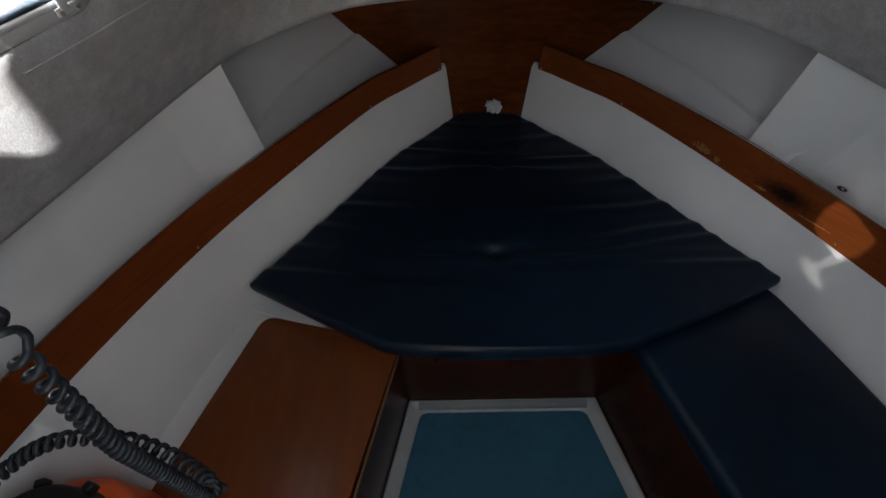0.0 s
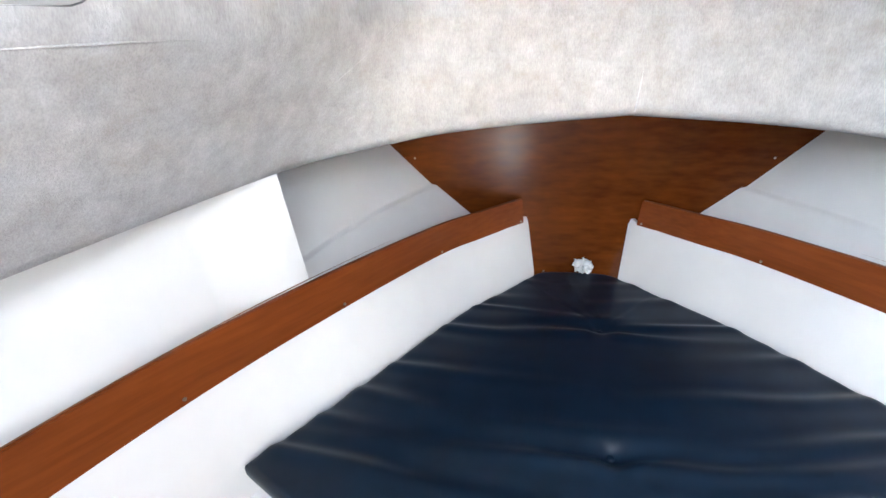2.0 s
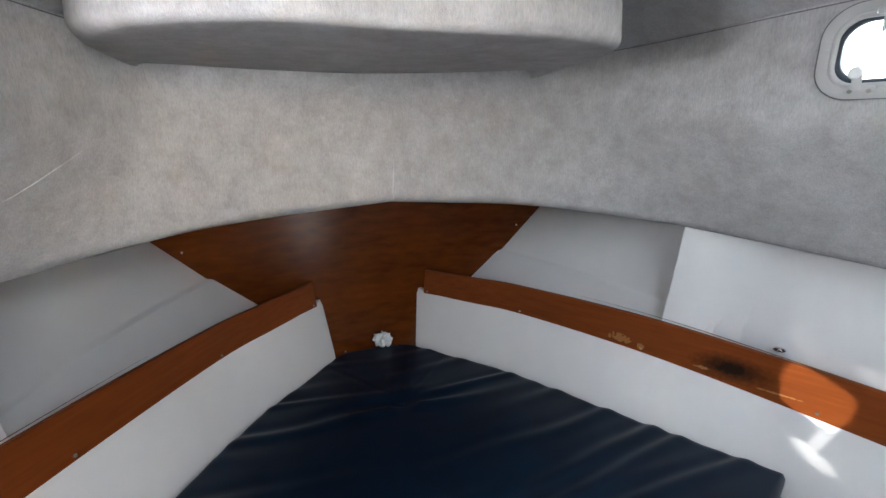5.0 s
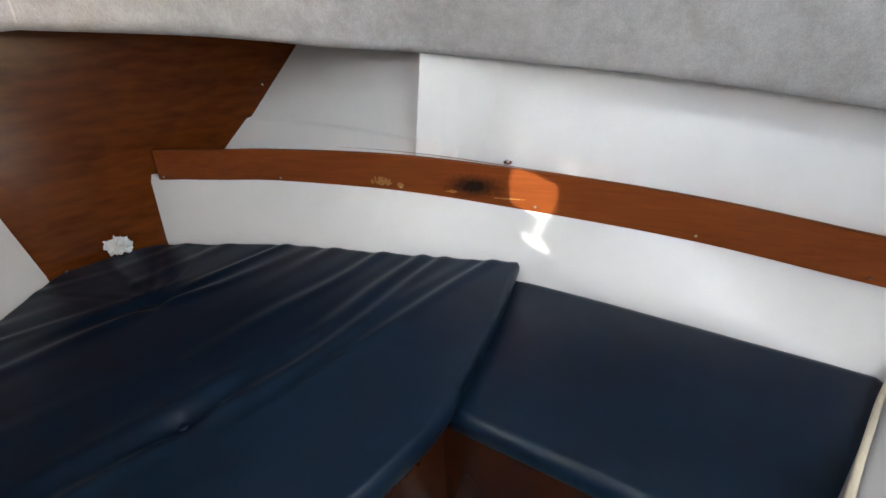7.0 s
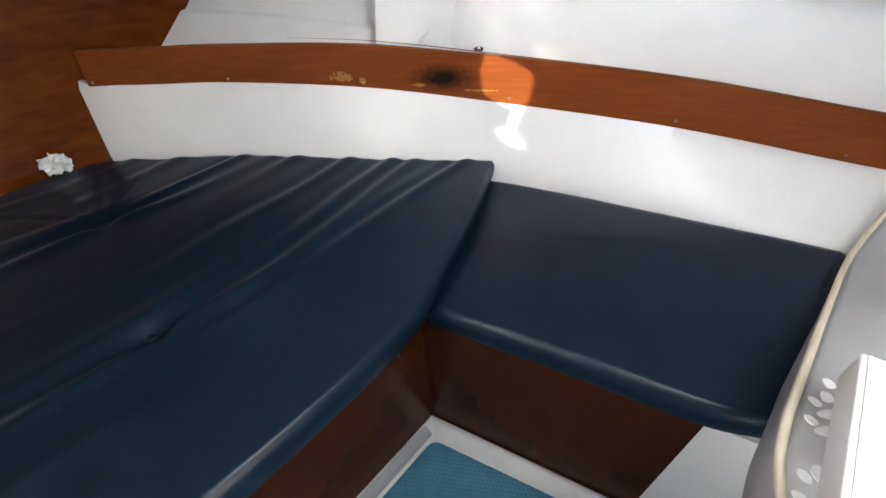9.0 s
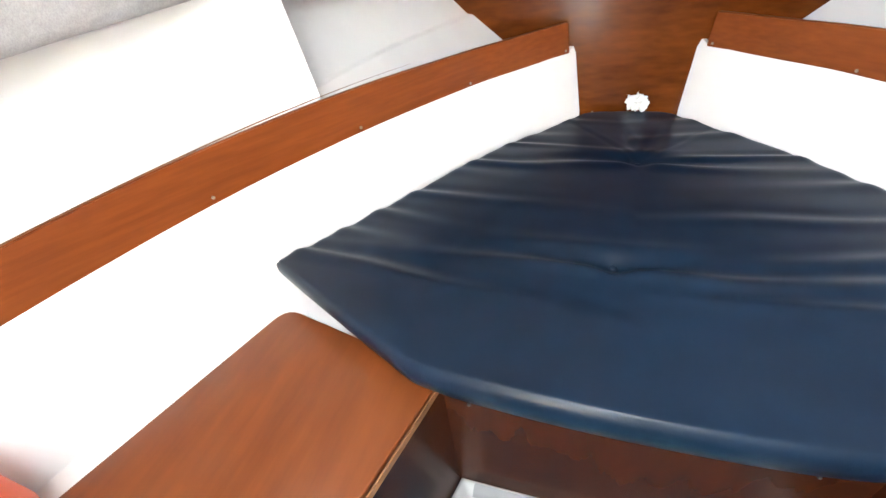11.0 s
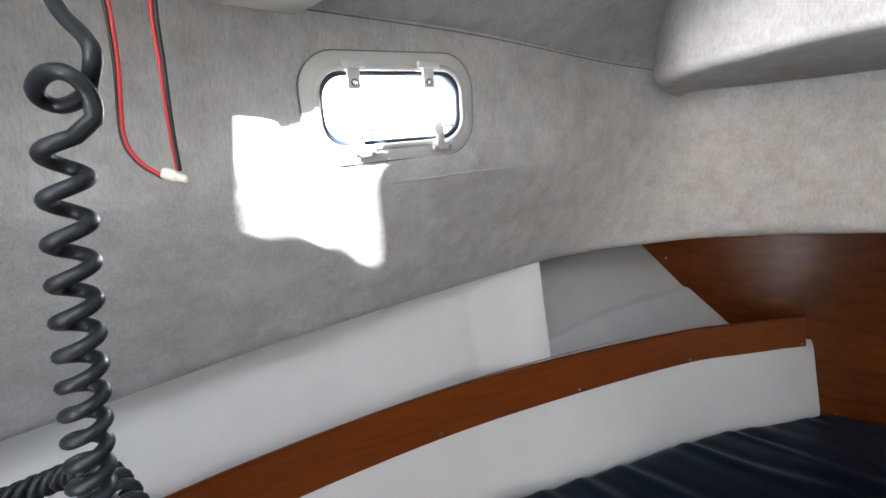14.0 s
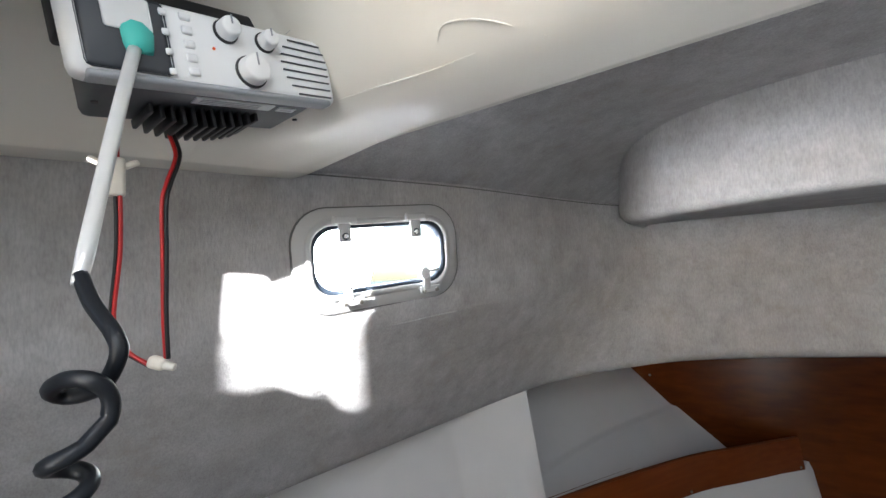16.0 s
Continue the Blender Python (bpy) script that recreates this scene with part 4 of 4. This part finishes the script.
tagged(part("wall_aft", bm, M_GEL, smooth=False), "unseen white aft bulkhead, its companionway opening sized to shape the light", "wall", kind="structure")
# unseen slab added to keep the sun out of the companionway and hatch
bm = box(Matrix.Translation((0.95, -5.85, 2.14)), 2.6, 7.9, 0.05, 0.01)
tagged(part("sun_block_slab", bm, M_GEL, smooth=False), "unseen white slab that keeps the sun out of the companionway", "roof", kind="structure")
# unseen slab added to hide the water's sun glitter from the bow panel
bm = box(Matrix.Translation((0.0, -5.0, 0.16)), 3.4, 4.4, 0.06, 0.01)
tagged(part("glitter_block_slab", bm, M_GEL, smooth=False), "unseen white slab that hides the sunlit water", "deck", kind="structure")
bm = grid([[Vector((-400, y, -0.6)), Vector((400, y, -0.6))] for y in (-400, 400)])
tagged(part("water", bm, M_WATER, smooth=False), "dark harbour water round the boat", "water", kind="structure")

# ---- radio under the overhead moulding ----
def radio():
    m, W, Hh = RADIO, RADIO_W, RADIO_H
    t = thing("marine_radio", m.translation, "grey and silver marine radio hung under the overhead moulding", "radio")
    B = lambda x, y, z: m @ Matrix.Translation((x, y, z))
    sgn = 1 if (m.to_3x3() @ Vector((0, 1, 0))).x < 0 else -1
    back = lambda d: d * sgn
    part("body", box(B(-0.001, back(0.055), 0.0), W - 0.022, 0.09, Hh - 0.008, 0.006), M_DGREY, t)
    part("face", box(B(-0.006, back(0.0), 0), W + 0.010, 0.022, Hh, 0.008, 3), M_PLASTIC, t, "silver grey front")
    front = lambda x, z, d: frame_of(m @ Vector((x, back(d), z)), m.to_3x3() @ Vector((1, 0, 0)), m.to_3x3() @ Vector((0, back(-1), 0)))
    part("lower_bead", box(B(-0.006, back(-0.004), -Hh / 2 + 0.0015), W - 0.006, 0.016, 0.006, 0.0024), M_GREY, t, "grey bead along the lower edge")
    keypad = part("keypad", box(B(-0.0745, back(-0.0105), 0.001), 0.053, 0.004, 0.053, 0.004), M_DGREY, t, "dark keypad panel")
    part("screen", box(B(-0.0725, back(-0.0125), 0.0145), 0.029, 0.002, 0.024, 0.002), M_PLASTIC, keypad, "pale display screen")
    for k in range(4):
        part("key", box(B(-0.0495, back(-0.0125), 0.0215 - 0.0145 * k), 0.005, 0.003, 0.0052, 0.0014), M_PLASTIC, keypad, "small white key")
    for k in range(5):
        part("button", box(B(-0.034, back(-0.0112), 0.0225 - 0.0105 * k), 0.008, 0.0035, 0.0064, 0.0015), M_PLASTIC, t)
    for x, z, r in ((-0.004, 0.018, 0.0088), (0.029, 0.016, 0.0078), (0.012, -0.012, 0.0125)):
        k = part("knob", rod(front(x, z, -0.010), r, r * 0.88, 0.015, 24, 0.002), M_PLASTIC, t, "pale knob")
        # black ring stands in for the shadow at the knob's foot
        part("knob_shade", rod(front(x, z, -0.0095), r + 0.0012, r + 0.0008, 0.004, 24, 0.001), M_BLACK, k, "black ring standing in for the knob's shadow")
        part("pointer", box(front(x, z + r * 0.5, -0.0252), 0.0012, r * 0.8, 0.0008), M_GREY, k, "grey pointer line")
    part("warning_lamp", rod(front(-0.016, 0.002, -0.0105), 0.0012, 0.0011, 0.0014, 12), M_ORANGE, t, "small orange lamp")
    for k, x in enumerate((0.052, 0.046, 0.043, 0.042, 0.043, 0.045, 0.049, 0.055)):
        part("speaker_slot", box(B((x + 0.090) / 2, back(-0.0112), 0.0235 - 0.0069 * k), 0.090 - x, 0.002, 0.0011), M_DGREY, t)
    for k in range(12):
        h = 0.017 * math.sqrt(max(0.05, 1 - ((k - 5.5) / 6.2) ** 2))
        part("fin", box(B(-0.050 + 0.0082 * k, back(0.072), -0.027 - h / 2), 0.0034, 0.052, h, 0.001), M_BLACK, t)
    label = part("sticker", box(B(0.012, back(0.027), -0.0275), 0.070, 0.014, 0.0012), M_PAPER, t, "white label with small print")
    for k in range(3):
        part("print_row", box(B(0.008, back(0.0225 + 0.004 * k), -0.0283), 0.052, 0.0013, 0.0005), M_GREY, label)
    label = part("sticker", box(B(0.062, back(0.028), -0.0275), 0.018, 0.010, 0.0012), M_PAPER, t, "small white label")
    part("print_row", box(B(0.062, back(0.028), -0.0283), 0.012, 0.0013, 0.0005), M_GREY, label)
    for x in (-0.085, 0.088):
        part("screw", rod(frame_of(m @ Vector((x, back(0.055), -0.0268)), m.to_3x3() @ Vector((1, 0, 0)), m.to_3x3() @ Vector((0, 0, -1))), 0.0028, 0.0024, 0.0015, 10), M_BLACK, t)
    part("bracket", box(B(0.0, back(0.06), 0.045), W + 0.006, 0.03, 0.05, 0.003), M_BLACK, t)


radio()

# microphone cable: plug, strain relief and coil
COIL = Vector((-0.5295, -1.791, 0))
t = thing("microphone_cable", (COIL.x, COIL.y, 1.10), "black coiled microphone cable hanging from the radio plug", "cable")
plug = Vector((-0.677, -1.722, 1.690))
part("plug", tube([plug + Vector((-0.012, 0, 0.016)), plug, plug + Vector((0.006, 0.001, -0.012))], [0.012, 0.013, 0.008], 12), M_TEAL, t, "teal tape round the plug")
relief_end = Vector((-0.555, -1.7835, 1.5155))
part("strain_relief", tube(curve([plug + Vector((0.004, -0.001, -0.006)), plug.lerp(relief_end, 0.45), relief_end], 12), [0.0041 - 0.0008 * k / 12 - (0.0006 if k == 12 else 0) for k in range(13)], 10), M_SILVER, t, "grey strain relief")
LOOP = [relief_end + (relief_end - plug) * -0.02, (-0.5441, -1.782, 1.5075), (-0.5285, -1.780, 1.4965), (-0.5248, -1.7795, 1.489), (-0.5333, -1.7802, 1.4865), (-0.5409, -1.7834, 1.4825), (-0.5477, -1.788, 1.4811), (-0.5482, -1.7932, 1.483),
        (-0.543, -1.796, 1.4866), (-0.5329, -1.7947, 1.4906), (-0.5239, -1.791, 1.4916), (-0.5203, -1.7872, 1.4897), (-0.5209, -1.7834, 1.4857), (-0.5217, -1.7815, 1.4798), (-0.5221, -1.7821, 1.473)]
c = Vector((-0.532, -1.787, 1.486))
LOOP = LOOP[:4] + [c + (Vector(p) - c) * 0.85 + Vector((0, 0, -0.008)) for p in LOOP[4:]]
pts = curve(LOOP, 60)
z, k = 1.461, 0
while z > 1.10:
    a = 0.35 - 2 * math.pi * k / 26
    pitch = 0.0165 if z > 1.43 else max(0.0072, 0.0165 - (1.43 - z) * 0.055)
    z -= pitch / 26
    lean = max(z, 1.30) - 1.47
    pts.append(COIL + Vector((lean * 0.115, lean * 0.064, 0)) + Vector((0.0062 * math.cos(a) + 0.002 * math.sin(z * 9), 0.0062 * math.sin(a), z)))
    k += 1
part("coil", tube(pts, 0.0030, 10), M_CABLE, t)
# the stretched run that leads away to the microphone
lead = curve([(-0.533, -1.793, 1.105), (-0.528, -1.800, 1.13), (-0.520, -1.802, 1.145), (-0.522, -1.797, 1.187), (-0.545, -1.787, 1.228), (-0.577, -1.781, 1.258), (-0.633, -1.786, 1.274), (-0.690, -1.810, 1.252), (-0.75, -1.88, 1.22), (-0.80, -2.0, 1.18)], 640)
pts = []
for k, c in enumerate(lead):
    w = 2 * math.pi * k / 13
    d = (lead[min(k + 1, 640)] - lead[max(k - 1, 0)]).normalized()
    u = d.cross(Vector((0, 0, 1))).normalized()
    pts.append(c + (u * math.cos(w) + Vector((0, 0, 1)) * math.sin(w)) * 0.0062)
part("loose_run", tube(pts, 0.0028, 8), M_CABLE, t)

# red and black supply wires
t = thing("supply_wire", (-0.749, -1.684, 1.451), "red and black twin wire with a white connector", "wire")
conn = Vector((-0.749, -1.684, 1.451))
RIGHT = [(-0.772, -1.655, 1.690), (-0.769, -1.663, 1.664), (-0.757, -1.662, 1.636), (-0.742, -1.676, 1.605), (-0.734, -1.683, 1.585), (-0.737, -1.682, 1.542), (-0.741, -1.681, 1.49), (-0.743, -1.679, 1.454)]
LEFT = [(-0.770, -1.707, 1.675), (-0.767, -1.707, 1.617), (-0.768, -1.705, 1.591), (-0.772, -1.704, 1.545), (-0.780, -1.706, 1.488), (-0.769, -1.701, 1.464), (-0.755, -1.688, 1.449)]
for name, mt, off in (("red_core", M_RED, 0.0), ("black_core", M_BLACK, 0.0036)):
    for run in (RIGHT, LEFT):
        pts = curve(run, 50)
        side = (1 if run is LEFT else -1) * (1 if name == "red_core" else -1)
        twist = [p + Vector((0.8, 0.6, 0)) * 0.0017 * side * math.cos(5 * (p.z - 1.55)) + Vector((-0.6, 0.8, 0)) * 0.0017 * side * math.sin(5 * (p.z - 1.55)) for p in pts]
        part(name, tube(twist, 0.0019, 6), mt, t)
cf = frame_of(conn, (0.75, 0.65, -0.35), (0, 0, 1))
part("connector", box(cf, 0.015, 0.010, 0.011, 0.004, 3), M_SHELL, t, "milky connector shell")
part("connector_tail", rod(cf @ Matrix.Translation((0.004, 0, 0)) @ pose(0, 0, 0, 0, 90, 0), 0.0042, 0.0032, 0.011, 14, 0.001), M_SHELL, t)
sf = frame_of((-0.770, -1.707, 1.611), (0.3, 1, 0), (0.06, 0.03, 1))
shell = part("plug_shell", box(sf, 0.016, 0.012, 0.034, 0.003), M_SHELL, t, "milky plug shell")
for w in (-1, 1):
    part("wing", box(sf @ Matrix.Translation((0.012 * w, 0, 0.012)) @ pose(0, 0, 0, 0, -28 * w, 0), 0.012, 0.007, 0.005, 0.0015), M_SHELL, shell)

# crumpled paper at the bow
bm = bmesh.new()
bmesh.ops.create_icosphere(bm, subdivisions=5, radius=0.030)
for v in bm.verts:
    q = v.co.normalized()
    fold = abs(noise.noise(q * 1.3 + Vector((4, 1, 2)))) * 0.042 + abs(noise.noise(q * 3.1 + Vector((0, 7, 0)))) * 0.018
    v.co += q * (0.012 - fold)
    v.co.x *= 1.15
    v.co.z = max(v.co.z, -0.023) + 0.010 * noise.noise(q * 2.6)
    v.co.y *= 0.8
bmesh.ops.translate(bm, verts=bm.verts, vec=(0.034, 0.046, 0.595))
tagged(part("crumpled_paper", bm, M_PAPER, smooth=False), "crumpled ball of white paper against the bow panel", "paper")

# chrome fitting on the starboard hull
t = thing("hull_fitting", (1.015, -0.925, 0.852), "small chrome deck fitting on the hull side", "fitting")
FIT = Vector((1.015, -0.925, 0.852))
part("base", rod(frame_of(FIT, (0, 0, 1), (-0.8, -0.58, 0.2)) @ Matrix.Diagonal((0.55, 1, 1, 1)), 0.017, 0.014, 0.005, 24, 0.001), M_CHROME, t)
part("lug", rod(frame_of(FIT, (0, 0, 1), (-0.8, -0.58, 0.2)), 0.006, 0.005, 0.013, 16, 0.002), M_CHROME, t)

# orange container on the port seat
t = thing("grab_container", (-1.06, -1.82, 0.432), "orange plastic container with a black strapped lid", "container")
part("body", rod(Matrix.Translation((-1.06, -1.82, 0.453)), 0.178, 0.165, 0.20, 48, 0.035), M_ORANGE, t)
part("lid", rod(Matrix.Translation((-1.065, -1.81, 0.640)), 0.128, 0.118, 0.092, 48, 0.014), M_BLACK, t, "black lid")
for a in (8, 62, 110, 160, 215, 260, 310):
    part("clip", box(Matrix.Translation((-1.065 + 0.131 * math.cos(radians(a)), -1.81 + 0.131 * math.sin(radians(a)), 0.702)) @ pose(0, 0, 0, 0, 0, a), 0.018, 0.020, 0.030, 0.004), M_BLACK, t)
part("cord", tube(curve([(-1.16, -1.845, 0.737), (-1.06, -1.815, 0.738), (-0.955, -1.793, 0.731), (-0.932, -1.790, 0.700)], 16), 0.003, 6), M_CORD, t)

# grey carrier bag at the aft end of the seat, with rope handles, printed marks and a white box in it
HANDLE = [(0.62, -1.86, 0.975), (0.585, -1.878, 0.90), (0.562, -1.895, 0.845), (0.550, -1.908, 0.800), (0.545, -1.930, 0.765), (0.53, -1.96, 0.725), (0.52, -2.02, 0.68), (0.56, -2.10, 0.70)]
# centre, half-lengths and turn of the printed marks
MARKS = [(0.528, -1.903, 0.643, 0.011, 0.007, 40), (0.477, -1.890, 0.650, 0.010, 0.006, 60), (0.493, -1.902, 0.651, 0.012, 0.007, 30), (0.435, -1.888, 0.659, 0.010, 0.006, 60), (0.459, -1.908, 0.662, 0.021, 0.011, -50), (0.425, -1.907, 0.669, 0.022, 0.011, -50),
         (0.364, -1.896, 0.647, 0.010, 0.006, 60), (0.370, -1.906, 0.655, 0.012, 0.007, 30), (0.350, -1.903, 0.624, 0.010, 0.006, 60)]
E_ = [(1.30, -1.985, 0.60), (1.12, -1.945, 0.505), (0.80, -1.905, 0.575), (0.50, -1.875, 0.64), (0.40, -1.868, 0.655), (0.35, -1.885, 0.62), (0.335, -1.94, 0.52)]
e = curve(E_, 60)
t = thing("carrier_bag", (0.8, -2.15, 0.432), "smooth grey carrier bag with pale printed marks and rope handles", "bag")
rows = []
for off, wav in (((0, 0.0, -0.12), 0.004), ((0, 0.0, -0.05), 0.004), ((0, 0, -0.012), 0.002), ((0, -0.004, -0.002), 0), ((0, -0.014, 0.004), 0), ((0, -0.05, 0.021), 0.004), ((0, -0.10, 0.043), 0.007), ((0, -0.18, 0.075), 0.007), ((0, -0.25, 0.10), 0.006), ((0, -0.40, 0.12), 0.004), ((0, -0.60, 0.14), 0)):
    rows.append([p + Vector(off) + Vector((0, 0, wav * noise.noise(Vector((p.x * 7, off[1] * 9, 2.0))))) for p in e])
bm = solid(rows, (0, -0.0015, -0.0015))
part("panel", bm, M_BAG, t)
part("handle", tube([p + Vector((0, 0.004, 0.006)) for p in e], 0.0062, 8), M_CORD, t, "cream rope handle")
part("handle", tube(curve(HANDLE, 40), 0.0045, 8), M_CORD, t, "cream rope handle")
up = Vector((0.23, 0.37, 0.90)).normalized()
for x, y, z, a, b, turn in MARKS:
    m = frame_of((x, y, z), Vector((math.cos(radians(turn)), math.sin(radians(turn)), 0)), up if x > 0.38 else Vector((-0.5, 0.33, 0.80)))
    bm = rod(m @ Matrix.Translation((0, 0, 0.002)) @ Matrix.Diagonal((a, b, 1, 1)), 1.0, 0.85, 0.0022, 16)
    part("printed_mark", bm, M_PLASTIC, t, "pale printed mark")
t = thing("white_box", (0.56, -1.97, 0.50), "plain white cardboard box standing in the grey bag", "box")
m = frame_of((0.491, -1.893, 0.665), (0.0, -1.0, 0.0), (0, 0, 1))
part("carton", box(m @ Matrix.Translation((0.075, -0.13, 0.0575)), 0.15, 0.26, 0.055, 0.003), M_PLASTIC, t)
part("flap", box(m @ Matrix.Translation((0.078, -0.13, 0.0862)), 0.143, 0.252, 0.0022), M_PLASTIC, t)

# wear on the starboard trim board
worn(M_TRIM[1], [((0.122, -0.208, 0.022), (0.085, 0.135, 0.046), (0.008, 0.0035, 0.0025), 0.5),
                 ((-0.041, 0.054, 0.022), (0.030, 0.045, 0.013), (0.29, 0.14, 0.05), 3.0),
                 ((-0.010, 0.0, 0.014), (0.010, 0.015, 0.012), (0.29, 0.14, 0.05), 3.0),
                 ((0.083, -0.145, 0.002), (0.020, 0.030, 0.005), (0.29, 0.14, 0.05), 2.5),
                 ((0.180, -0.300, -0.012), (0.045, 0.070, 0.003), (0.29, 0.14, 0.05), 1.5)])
